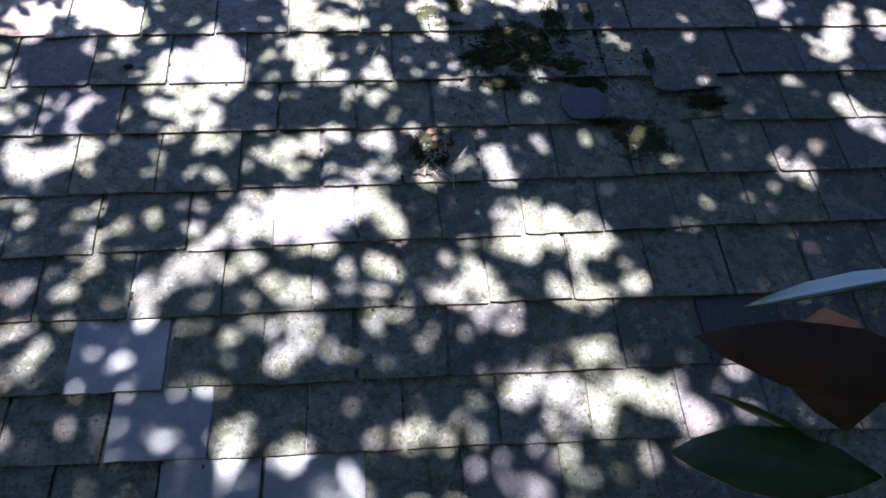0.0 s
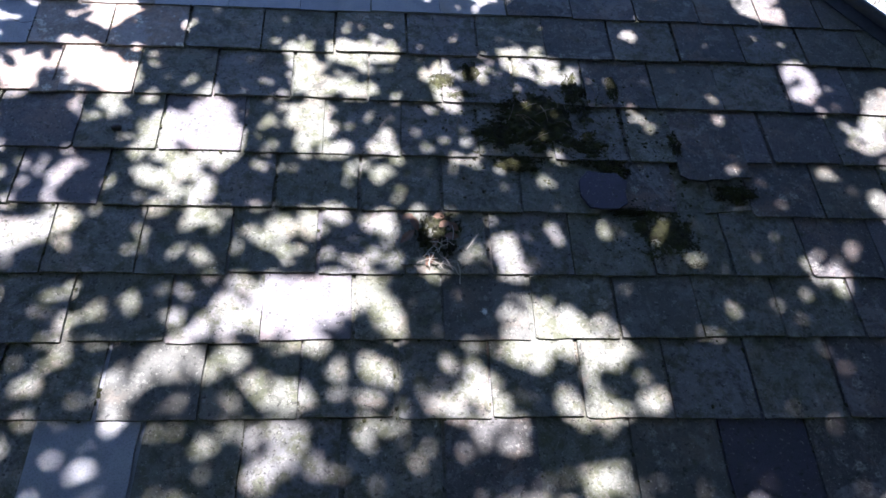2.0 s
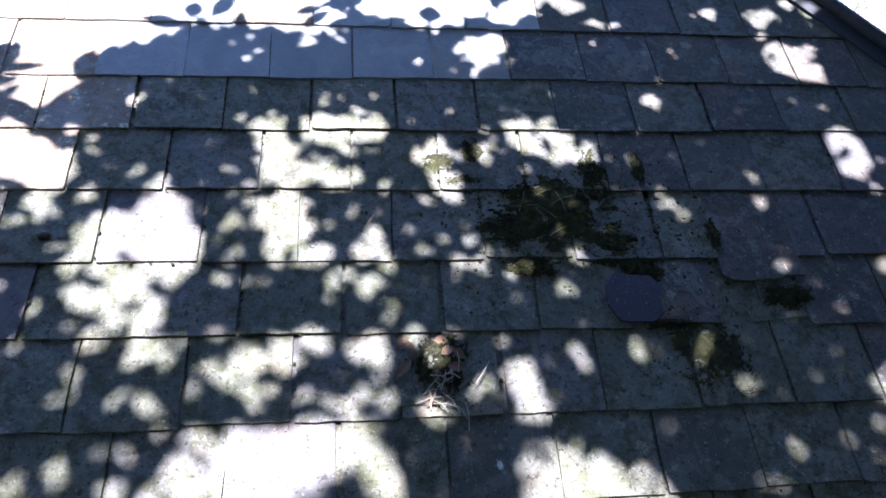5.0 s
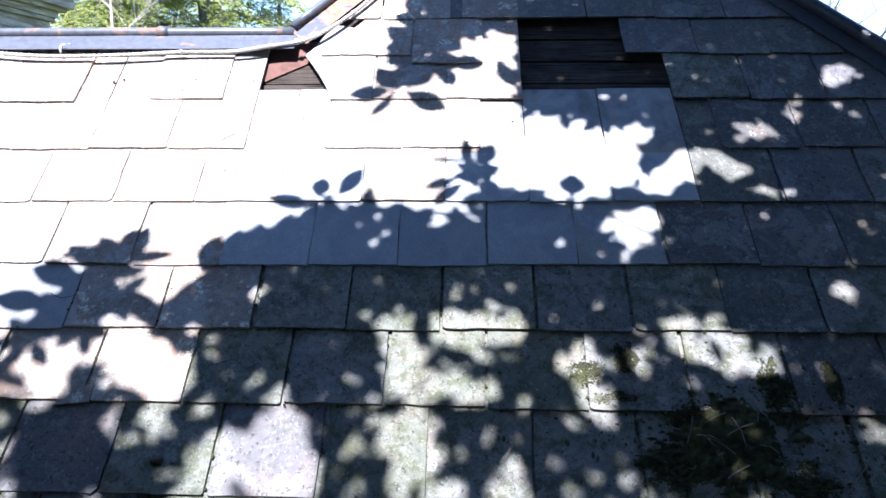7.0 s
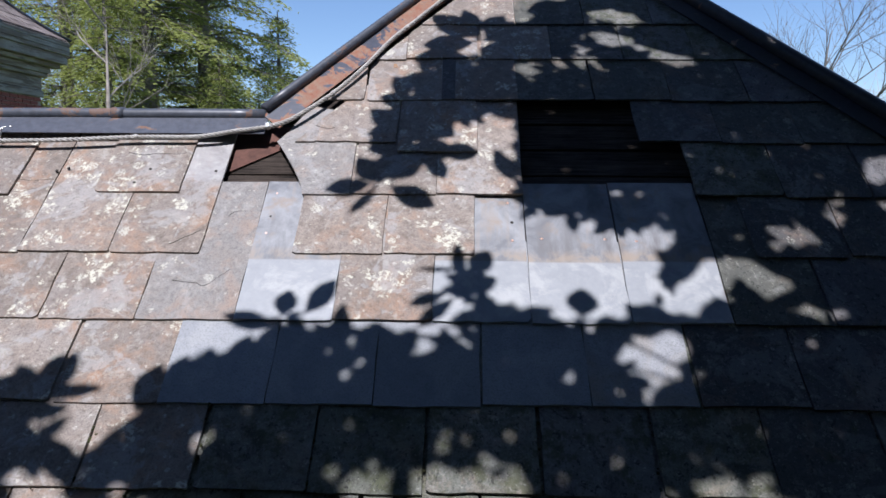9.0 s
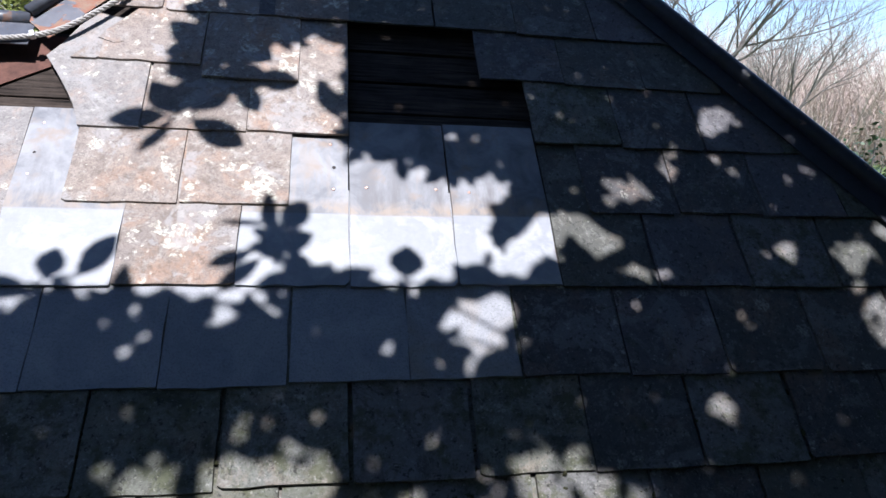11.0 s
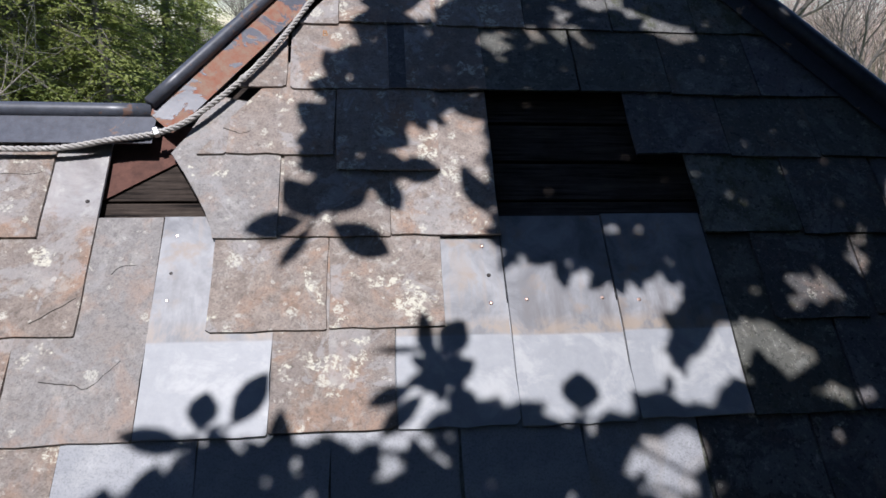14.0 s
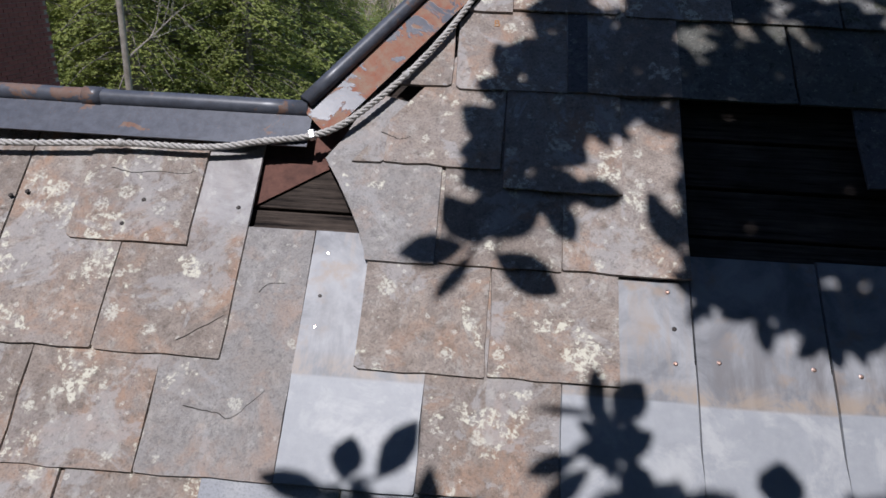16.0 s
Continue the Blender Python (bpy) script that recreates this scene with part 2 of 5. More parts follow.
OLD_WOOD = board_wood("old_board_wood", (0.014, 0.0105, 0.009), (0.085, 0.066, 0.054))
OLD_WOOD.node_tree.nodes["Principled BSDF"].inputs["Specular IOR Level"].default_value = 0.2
ROPE = plain("rope_fibre", (0.36, 0.34, 0.32), (0.58, 0.56, 0.53), 55, 0.95, 0, 1.0, 420)
RUST_SHEET = plain("rust_sheet", (0.075, 0.036, 0.028), (0.15, 0.07, 0.052), 20, 0.92)
COPPER = plain("copper_nail_metal", (0.72, 0.46, 0.36), (0.85, 0.62, 0.52), 60, 0.35, 1.0, 0.05)
IRON = plain("iron_nail_metal", (0.03, 0.027, 0.027), (0.06, 0.05, 0.045), 60, 0.6, 0.6, 0.1)
ZINC = plain("zinc_clip_metal", (0.6, 0.6, 0.58), (0.75, 0.75, 0.72), 60, 0.4, 0.8, 0.05)
MOSS = plain("moss_growth", (0.018, 0.017, 0.011), (0.062, 0.066, 0.02), 24, 0.95, 0, 1.0, 160, depth=0.01)
TWIG = plain("dead_twig_wood", (0.10, 0.08, 0.065), (0.22, 0.19, 0.16), 40, 0.85)
PALE_TWIG = plain("bleached_twig_wood", (0.30, 0.27, 0.23), (0.46, 0.43, 0.38), 40, 0.85)
DROPPING = plain("white_dropping", (0.62, 0.62, 0.60), (0.78, 0.78, 0.76), 60, 0.8)
DEAD_LEAF = plain("dead_leaf", (0.13, 0.075, 0.05), (0.22, 0.13, 0.09), 30, 0.7)
BARK = plain("bark_wood", (0.10, 0.085, 0.07), (0.24, 0.21, 0.18), 9, 0.9, 0, 0.8, 70, depth=0.01)
PALE_BARK = plain("pale_bark_wood", (0.22, 0.19, 0.16), (0.40, 0.35, 0.30), 7, 0.9, 0, 0.6, 60, depth=0.01)
BRUSH = plain("bare_twig_wood", (0.50, 0.38, 0.32), (0.72, 0.59, 0.50), 1.5, 0.9, 0, 0.1, 8, per_island=0.5)
FIELD = plain("field_grass", (0.06, 0.10, 0.025), (0.13, 0.175, 0.05), 0.12, 0.95, 0, 0.5, 3)
BUSH_LEAF = plain("bush_leaf", (0.03, 0.06, 0.02), (0.07, 0.12, 0.04), 3, 0.35, 0, 0.1, 20, per_island=0.5)
BRICK = plain("red_brick", (0.19, 0.058, 0.052), (0.31, 0.095, 0.08), 7, 0.85, 0, 0.5, 60, depth=0.005)
MORTAR = plain("lime_mortar", (0.28, 0.23, 0.205), (0.38, 0.325, 0.285), 8, 0.9)
HOUSE_SLATE = plain("house_roof_slate", (0.17, 0.13, 0.115), (0.32, 0.27, 0.245), 5, 0.8, 0, 0.4, 30, per_island=0.5)
PLASTER = plain("house_wall_plaster", (0.45, 0.42, 0.38), (0.60, 0.57, 0.52), 2, 0.9)


def needle_material(name):
    """Needles that let part of the sun through."""
    mat = plain(name, (0.22, 0.26, 0.06), (0.42, 0.45, 0.125), 0.8, 0.7, 0, 0.1, 6, per_island=0.25)
    tree = mat.node_tree
    base, out = tree.nodes["Principled BSDF"], tree.nodes["Material Output"]
    through, both = tree.nodes.new("ShaderNodeBsdfTranslucent"), tree.nodes.new("ShaderNodeMixShader")
    tree.links.new(base.inputs["Base Color"].links[0].from_socket, through.inputs["Color"])
    both.inputs[0].default_value = 0.38
    tree.links.new(base.outputs[0], both.inputs[1])
    tree.links.new(through.outputs[0], both.inputs[2])
    tree.links.new(both.outputs[0], out.inputs["Surface"])
    return mat


NEEDLES = needle_material("hemlock_needles")


def peeling_paint(name):
    """Pale old paint on boards, peeled to grey-brown wood in long streaks."""
    n = Nodes(name)
    at = n.place(False)
    long = n.add("ShaderNodeVectorMath")
    long.operation = "MULTIPLY"
    long.inputs[1].default_value = (6.0, 1.3, 16.0)
    n.link(at, long.inputs[0])
    streak, broad, fine = n.noise(long.outputs[0], 1.0, 8, 0.7, 0.6), n.noise(at, 1.7, 5, 0.65), n.noise(at, 40, 5, 0.7)
    c = n.mix(n.ramp(broad, 0.35, 0.65), (0.33, 0.315, 0.30), (0.21, 0.19, 0.17))
    c = n.mix(n.ramp(streak, 0.47, 0.55, 0, 0.85), c, n.mix(n.ramp(broad, 0.4, 0.6), (0.095, 0.07, 0.055), (0.16, 0.125, 0.10)))
    c = n.mix(n.ramp(streak, 0.36, 0.30, 0, 0.8), c, (0.085, 0.085, 0.09))
    c = n.mix(n.ramp(fine, 0.55, 0.7, 0, 0.5), c, (0.14, 0.115, 0.095))
    return n.finish(c, 0.8, streak, 0.4, 0.006)


OLD_PAINT = peeling_paint("peeling_white_paint")


def glossy_leaf(name, top, back, rough=0.28):
    n = Nodes(name)
    at = n.place(False)
    c = n.mix(n.ramp(n.noise(at, 30, 4, 0.6), 0.35, 0.65), top, back)
    return n.finish(c, rough, n.noise(at, 120, 3), 0.1, 0.001)


LEAF = glossy_leaf("magnolia_leaf", (0.028, 0.05, 0.016), (0.05, 0.08, 0.025))
LEAF_BACK = glossy_leaf("magnolia_leaf_underside", (0.036, 0.014, 0.008), (0.07, 0.03, 0.013), 0.7)
glass = Nodes("window_glass")
GLASS = glass.finish((0.015, 0.017, 0.02), 0.08)

# ---- mesh helpers ----
ROOF = Matrix.Translation((0, 0, 5.3)) @ Matrix.Rotation(radians(45), 4, "X")


def on_roof(u, v, w=0.0):
    return ROOF @ Vector((u, v, w))


def smooth(me):
    me.polygons.foreach_set("use_smooth", [True] * len(me.polygons))
    return me


def part(name, bm, material, parent=None, label="", m=None, soft=False):
    """One mesh object from a bmesh, under a thing or a part."""
    bmesh.ops.recalc_face_normals(bm, faces=bm.faces)
    me = bpy.data.meshes.new(name)
    bm.to_mesh(me)
    bm.free()
    for mat in material if isinstance(material, tuple) else (material,):
        me.materials.append(mat)
    if soft:
        smooth(me)
    ob = new(name, me)
    ob.parent = parent
    if m is not None:
        ob.matrix_basis = m
    return tagged(ob, label)


def from_lists(name, verts, faces, material, parent=None, label="", m=None, index=None):
    me = bpy.data.meshes.new(name)
    me.from_pydata(verts, [], faces)
    for mat in material if isinstance(material, tuple) else (material,):
        me.materials.append(mat)
    if index is not None:
        me.polygons.foreach_set("material_index", index)
    ob = new(name, me)
    ob.parent = parent
    if m is not None:
        ob.matrix_basis = m
    return tagged(ob, label)


def empty(name, at=(0, 0, 0)):
    ob = new(name)
    ob.location = at
    return ob


def box(bm, x0, x1, y0, y1, z0, z1, bevel=0.0):
    b = bmesh.new()
    bmesh.ops.create_cube(b, size=1)
    for q in b.verts:
        q.co = ((x0 + x1) / 2 + q.co.x * (x1 - x0), (y0 + y1) / 2 + q.co.y * (y1 - y0), (z0 + z1) / 2 + q.co.z * (z1 - z0))
    if bevel:
        bmesh.ops.bevel(b, geom=b.edges[:], offset=bevel, segments=1, affect="EDGES")
    tmp = bpy.data.meshes.new("tmp")
    b.to_mesh(tmp)
    b.free()
    bm.from_mesh(tmp)
    bpy.data.meshes.remove(tmp)
    return bm


def prism(bm, outline, z0, z1, taper=0.0):
    """A flat plate with the given outline (anticlockwise) between two heights; its lower outline is wider by taper."""
    cx, cy = sum(p[0] for p in outline) / len(outline), sum(p[1] for p in outline) / len(outline)
    low = [bm.verts.new((x + math.copysign(taper, x - cx), y + math.copysign(taper, y - cy), z0)) for x, y in outline]
    top = [bm.verts.new((x, y, z1)) for x, y in outline]
    bm.faces.new(top)
    bm.faces.new(low[::-1])
    for i in range(len(low)):
        j = (i + 1) % len(low)
        bm.faces.new((low[i], low[j], top[j], top[i]))
    return bm


def tube_lists(points, radii, sides, verts, faces):
    """Adds a tube along points to vertex and face lists."""
    points = [Vector(p) for p in points]
    base = len(verts)
    for i, p in enumerate(points):
        d = (points[min(i + 1, len(points) - 1)] - points[max(i - 1, 0)]).normalized()
        a = d.orthogonal().normalized() if i == 0 else (a - d * a.dot(d)).normalized()
        b = d.cross(a)
        for k in range(sides):
            q = 2 * math.pi * k / sides
            verts.append(p + (a * math.cos(q) + b * math.sin(q)) * radii[i])
    for i in range(len(points) - 1):
        for k in range(sides):
            n = (k + 1) % sides
            faces.append((base + i * sides + k, base + i * sides + n, base + (i + 1) * sides + n, base + (i + 1) * sides + k))
    faces.append(tuple(base + k for k in range(sides))[::-1])
    faces.append(tuple(base + (len(points) - 1) * sides + k for k in range(sides)))


def tube(name, points, radii, sides, material, parent=None, label="", soft=True):
    v, f = [], []
    tube_lists(points, radii if isinstance(radii, list) else [radii] * len(points), sides, v, f)
    ob = from_lists(name, v, f, material, parent, label)
    if soft:
        smooth(ob.data)
    return ob


def spline(points, steps=10):
    """Catmull-Rom points through the given ones."""
    p = [Vector(q) for q in points]
    p = [2 * p[0] - p[1], *p, 2 * p[-1] - p[-2]]
    out = []
    for i in range(1, len(p) - 2):
        for k in range(steps):
            t = k / steps
            out.append(0.5 * (2 * p[i] + (p[i + 1] - p[i - 1]) * t + (2 * p[i - 1] - 5 * p[i] + 4 * p[i + 1] - p[i + 2]) * t * t + (3 * p[i] - p[i - 1] - 3 * p[i + 1] + p[i + 2]) * t ** 3))
    return [*out, p[-2]]


# ---- ground ----
bm = bmesh.new()
bmesh.ops.create_grid(bm, x_segments=60, y_segments=60, size=900)
for q in bm.verts:
    far = q.co.length
    q.co.z = (1.6 * noise.noise(q.co * 0.012) + 0.8 * noise.noise(q.co * 0.04)) * min(1, max(0, (far - 25) / 60)) - 0.012 * max(0, 40 - far) * 0
tagged(part("ground", bm, FIELD, soft=True), "open green grass field around the house", "ground", kind="structure")

# ---- the house under the slate roof ----
RIDGE_V, RIDGE_L, EAVE = 0.42, -4.6, -3.95
HIP = 0.704  # metres along the ridge for each metre up the slope
HIP_R = 0.735  # the same on the far side
PEAK_U, PEAK_V = 0.168, 2.09


def left_hip(v):
    return PEAK_U - (PEAK_V - v) * HIP


def right_hip(v):
    return PEAK_U + (PEAK_V - v) * HIP_R


def mirrored(p, y):
    return Vector((p.x, 2 * y - p.y, p.z))


ridge_l, ridge_r, peak = on_roof(RIDGE_L, RIDGE_V, -0.045), on_roof(left_hip(RIDGE_V), RIDGE_V, -0.045), on_roof(PEAK_U, PEAK_V, -0.045)
eave_l, eave_r = on_roof(RIDGE_L, EAVE, -0.045), on_roof(right_hip(EAVE), EAVE, -0.045)
back_l, back_r = mirrored(eave_l, ridge_l.y), mirrored(eave_r, peak.y)
roof = empty("roof", (0, 0, 0))
tagged(roof, "old pitched slate roof with hips and a lower ridge", "roof", kind="structure")
# sheathing boards under the slates, one by one, with narrow gaps
rng = random.Random(4)
v = EAVE
while v < PEAK_V - 0.2:
    h = rng.uniform(0.13, 0.17)
    top = v + h
    left = RIDGE_L if top < RIDGE_V - 0.05 else left_hip(top) + 0.05
    bm = bmesh.new()
    box(bm, left, right_hip(top) - 0.03, v + 0.004, top - 0.006, -0.072 - rng.uniform(0, 0.004), -0.045 - rng.uniform(0, 0.005), 0.002)
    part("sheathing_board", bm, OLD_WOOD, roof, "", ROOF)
    v = top
# the slopes that turn away, and the dark loft below the boards
vs = [tuple(p) for p in (ridge_l, ridge_r, peak, eave_r, back_r, back_l, eave_l)]
from_lists("rear_slope", vs, [(0, 5, 4, 2, 1), (2, 4, 3)], MOSSY, roof)
wall = []
base = [eave_l, eave_r, back_r, back_l]
inset = [p + (Vector((0, ridge_l.y, p.z)) - Vector((0, p.y, p.z))).normalized() * 0.3 for p in base]
for i, name in enumerate(("wall_south", "wall_east", "wall_north", "wall_west")):
    a, b = inset[i], inset[(i + 1) % 4]
    n = (b - a).cross(Vector((0, 0, 1))).normalized() * 0.15
    bm = bmesh.new()
    ring = [a + n, b + n, b - n, a - n]
    lo = [bm.verts.new((p.x, p.y, -0.1)) for p in ring]
    hi = [bm.verts.new((p.x, p.y, eave_l.z + 0.05)) for p in ring]
    bm.faces.new(lo), bm.faces.new(hi)
    for k in range(4):
        bm.faces.new((lo[k], lo[(k + 1) % 4], hi[(k + 1) % 4], hi[k]))
    tagged(part(name, bm, PLASTER), "plain plastered house wall under the roof", "wall", kind="structure")

# ---- metal ridge and hip caps ----
cap = empty("ridge_cap", on_roof(-1, RIDGE_V))
tagged(cap, "black painted metal ridge roll with rusty apron", "ridge cap")
cap.matrix_basis = Matrix()


def wavy(a, b, step=0.12, amp=0.0015):
    n = max(2, int((b - a).length / step))
    return [a.lerp(b, i / n) + Vector((0, 0, amp * noise.noise(Vector((i * 0.7, a.x * 3, b.y))))) for i in range(n + 1)]


roll = wavy(on_roof(RIDGE_L, RIDGE_V, 0.014), on_roof(left_hip(RIDGE_V) + 0.005, RIDGE_V, 0.006))
tube("ridge_roll", roll, 0.0255, 14, RIDGE_METAL, cap)
for u0 in (-1.62, -2.75):
    tube("roll_joint", [on_roof(u0, RIDGE_V, 0.0085), on_roof(u0 + 0.05, RIDGE_V, 0.0085)], 0.0285, 14, RIDGE_METAL, cap)


def apron(name, corners, material, parent, lip=0.006):
    """A thin sheet over four roof places (u, v), lower edge first, a little wavy, with thickness."""
    bm = bmesh.new()
    n = 24
    rows = []
    for t in (0.0, 0.5, 1.0):
        row = []
        for i in range(n + 1):
            s = i / n
            lo = Vector(corners[0]).lerp(Vector(corners[1]), s)
            hi = Vector(corners[3]).lerp(Vector(corners[2]), s)
            q = lo.lerp(hi, t)
            row.append(bm.verts.new(on_roof(q.x, q.y, q.z + 0.0012 * noise.noise(Vector((q.x * 6, q.y * 6, t))))))
        rows.append(row)
    for a, b in zip(rows, rows[1:]):
        for i in range(n):
            bm.faces.new((a[i], a[i + 1], b[i + 1], b[i]))
    ob = part(name, bm, material, parent)
    thick = ob.modifiers.new("sheet", "SOLIDIFY")
    thick.thickness, thick.offset = 0.0035, -1
    return ob


lh = left_hip(RIDGE_V)
apron("ridge_apron", ((RIDGE_L, 0.30, 0.024), (lh + 0.02, 0.298, 0.02), (lh + 0.02, 0.41, 0.012), (RIDGE_L, 0.41, 0.016)), APRON_METAL, cap)

hip_l = empty("hip_cap_rusty")
tagged(hip_l, "rusted sheet metal hip cap with a black roll", "hip cap")
a, b = on_roof(left_hip(0.43) - 0.005, 0.43, 0.03), on_roof(left_hip(PEAK_V - 0.05), PEAK_V - 0.05, 0.03)
tube("hip_roll", wavy(a, b), 0.021, 14, RIDGE_METAL, hip_l)
apron("hip_apron", ((left_hip(0.34) + 0.125, 0.34, 0.010), (left_hip(1.9) + 0.145, 1.9, 0.010), (left_hip(1.95), 1.95, 0.022), (left_hip(0.41) - 0.005, 0.415, 0.022)), RUST_METAL, hip_l)

hip_r = empty("hip_cap_black")
tagged(hip_r, "black painted metal hip cap with a round roll", "hip cap")
OUT = 0.02
a, b = on_roof(right_hip(EAVE) + OUT, EAVE, 0.035), on_roof(right_hip(PEAK_V - 0.05) + OUT, PEAK_V - 0.05, 0.035)
tube("hip_roll", wavy(a, b), 0.032, 14, BLACK_METAL, hip_r)
apron("hip_apron", ((right_hip(EAVE) - 0.1, EAVE, 0.012), (right_hip(2.02) - 0.1, 2.02, 0.012), (right_hip(2.02) + OUT, 2.02, 0.03), (right_hip(EAVE) + OUT, EAVE, 0.03)), BLACK_METAL, hip_r)
tube("peak_knob", [peak + Vector((0, 0, 0.02)), peak + Vector((0, 0, 0.09)), peak + Vector((0, 0, 0.13))], [0.05, 0.045, 0.01], 12, BLACK_METAL, hip_r)

# ---- rope along the ridge ----
rope = empty("rope")
tagged(rope, "weathered grey twisted rope tied along the ridge", "rope")
way = spline([on_roof(u, v, w) for u, v, w in ((-3.4, 0.30, 0.02), (-2.75, 0.295, 0.02), (-2.46, 0.29, 0.022), (-2.17, 0.258, 0.022), (-2.0, 0.252, 0.02), (-1.74, 0.258, 0.02), (-1.48, 0.275, 0.02), (-1.25, 0.278, 0.02), (-1.1, 0.302, 0.028), (-0.975, 0.326, 0.03), (-0.884, 0.383, 0.026),
    (-0.75, 0.540, 0.02), (-0.64, 0.708, 0.02), (-0.535, 0.908, 0.02), (-0.42, 1.075, 0.02), (-0.19, 1.41, 0.02), (0.05, 1.75, 0.024))], 60)
evenly, rest = [way[0]], 0.0
for p, q in zip(way, way[1:]):  # laid out again in even steps, so that the twist stays even
    rest += (q - p).length
    if rest >= 0.006:
        evenly.append(q)
        rest = 0.0
way = evenly
for k in range(3):
    strand = []
    for i, p in enumerate(way):
        d = (way[min(i + 1, len(way) - 1)] - way[max(i - 1, 0)]).normalized()
        a = d.cross(Vector((0, -0.7, 0.7))).normalized()
        b = d.cross(a)
        q = i * 0.86 + k * 2 * math.pi / 3
        strand.append(p + (a * math.cos(q) + b * math.sin(q)) * (0.0054 + 0.0008 * noise.noise(p * 40)))
    tube("strand", strand, 0.0043, 6, ROPE, rope)
for u, v, w in ((-1.48, 0.275, 0.02), (-2.46, 0.29, 0.022), (-0.75, 0.54, 0.02), (-0.47, 1.0, 0.02)):
    d = Vector((1, 0.0, 0)) if u < -1 else Vector((0.55, 0.58, 0.58)).normalized()
    c = on_roof(u, v, w)
    tube("tie_knot", [c - d * 0.009, c, c + d * 0.009], [0.0095, 0.0125, 0.0095], 8, ROPE, rope)
bm = bmesh.new()
box(bm, -0.008, 0.008, -0.013, 0.013, -0.004, 0.014, 0.002)
part("clip", bm, ZINC, rope, "bright zinc rope clip", ROOF @ pose(-0.975, 0.326, 0.028, 0, 0, 20))

# ---- the big house beyond the ridge ----
house = empty("brick_house", (-7.6, 9.5, 0))
tagged(house, "old red brick house with a peeling white cornice", "house")
HX, HY, BRICK_TOP = -7.6, 9.5, 6.66
house.matrix_basis = Matrix()
bm = bmesh.new()
box(bm, HX - 7, HX - 0.008, -6, HY - 0.008, -0.1, BRICK_TOP)
part("wall_core", bm, MORTAR, house, "pale lime mortar joints")
# cornice: stacked mouldings, each a run along the east side and the north return
steps = ((6.60, 6.72, 0.035), (6.72, 6.95, 0.02), (6.95, 7.02, 0.09), (7.02, 7.13, 0.13), (7.13, 7.20, 0.24), (7.20, 7.36, 0.33), (7.36, 7.43, 0.36), (7.43, 7.52, 0.365), (7.52, 7.60, 0.37))
for z0, z1, out in steps:
    bm = bmesh.new()
    box(bm, HX - 7.2, HX + out, -6, HY + out, z0, z1 - 0.002, 0.008)
    part("cornice_moulding", bm, OLD_PAINT, house, "peeling grey-white painted wood")
# bell-cast slate roof in courses, with the hip at the north end
profile = [(0.36, 7.61), (0.10, 7.78), (-0.2, 8.02), (-0.5, 8.32), (-0.9, 8.78), (-1.4, 9.4), (-2.0, 10.2), (-2.8, 11.3)]
bm = bmesh.new()
rings = []
for out, z in profile:
    rings.append([bm.verts.new(p) for p in ((HX + out, -6.2, z), (HX + out, HY + out, z), (HX - 7.4, HY + out, z))])
for a, b in zip(rings, rings[1:]):
    bm.faces.new((a[0], a[1], b[1], b[0]))
    bm.faces.new((a[1], a[2], b[2], b[1]))
roof_far = part("house_roof", bm, HOUSE_SLATE, house, "brown-grey weathered slates")


def profile_at(z):
    for (o0, z0), (o1, z1) in zip(profile, profile[1:]):
        if z0 <= z <= z1:
            return o0 + (o1 - o0) * (z - z0) / (z1 - z0)
    return profile[-1][0]


rng = random.Random(9)
shingles = [[], []]
z, row = 7.63, 0
while z < 9.9:
    z2 = z + 0.13
    o0, o1 = profile_at(z), profile_at(min(z2 + 0.05, 11))
    y = 6.4 + (row % 2) * 0.12
    while y < HY + o0 - 0.05:
        w = rng.uniform(0.2, 0.25)
        top_y = min(y + w - 0.01, HY + o1)
        n = len(shingles[0])
        lift = rng.uniform(0.02, 0.032)
        shingles[0] += [(HX + o0 + lift, y, z), (HX + o0 + lift, min(y + w - 0.01, HY + o0), z), (HX + o1 + 0.004, top_y, z2 + 0.05), (HX + o1 + 0.004, min(y, HY + o1), z2 + 0.05), (HX + o0 - 0.01, y, z), (HX + o0 - 0.01, min(y + w - 0.01, HY + o0), z)]
        shingles[1] += [(n, n + 1, n + 2, n + 3), (n, n + 4, n + 5, n + 1), (n + 1, n + 5, n + 2), (n, n + 3, n + 4)]
        y += w
    z, row = z2, row + 1
tagged(from_lists("slate_covering", *shingles, HOUSE_SLATE, house), kind="stuff")
tube("hip_strip", [(HX + o + 0.02, HY + o + 0.02, z + 0.02) for o, z in profile], 0.03, 8, BLACK_METAL, house)
# dormer with a window, standing on the cornice
DY0, DY1, DX = 4.9, 7.12, HX + 0.16
dormer = part("dormer", box(bmesh.new(), HX - 2.2, DX - 0.03, DY0, DY1, 7.60, 9.5), OLD_PAINT, house, "peeling painted dormer cheeks")
for y0, y1, z0, z1 in ((DY0 - 0.04, DY0 + 0.22, 7.72, 9.4), (DY1 - 0.24, DY1 + 0.03, 7.72, 9.4), (DY0, DY1, 9.2, 9.45)):
    part("window_frame", box(bmesh.new(), DX - 0.06, DX + 0.05, y0, y1, z0, z1, 0.01), OLD_PAINT, dormer)
part("inner_casing", box(bmesh.new(), DX - 0.05, DX + 0.02, DY1 - 0.31, DY1 - 0.245, 7.74, 9.19, 0.006), OLD_PAINT, dormer)
part("window_sill", box(bmesh.new(), DX - 0.05, DX + 0.12, DY0 - 0.1, DY1 + 0.1, 7.62, 7.72, 0.01), OLD_PAINT, dormer, "rotten brownish wooden sill")
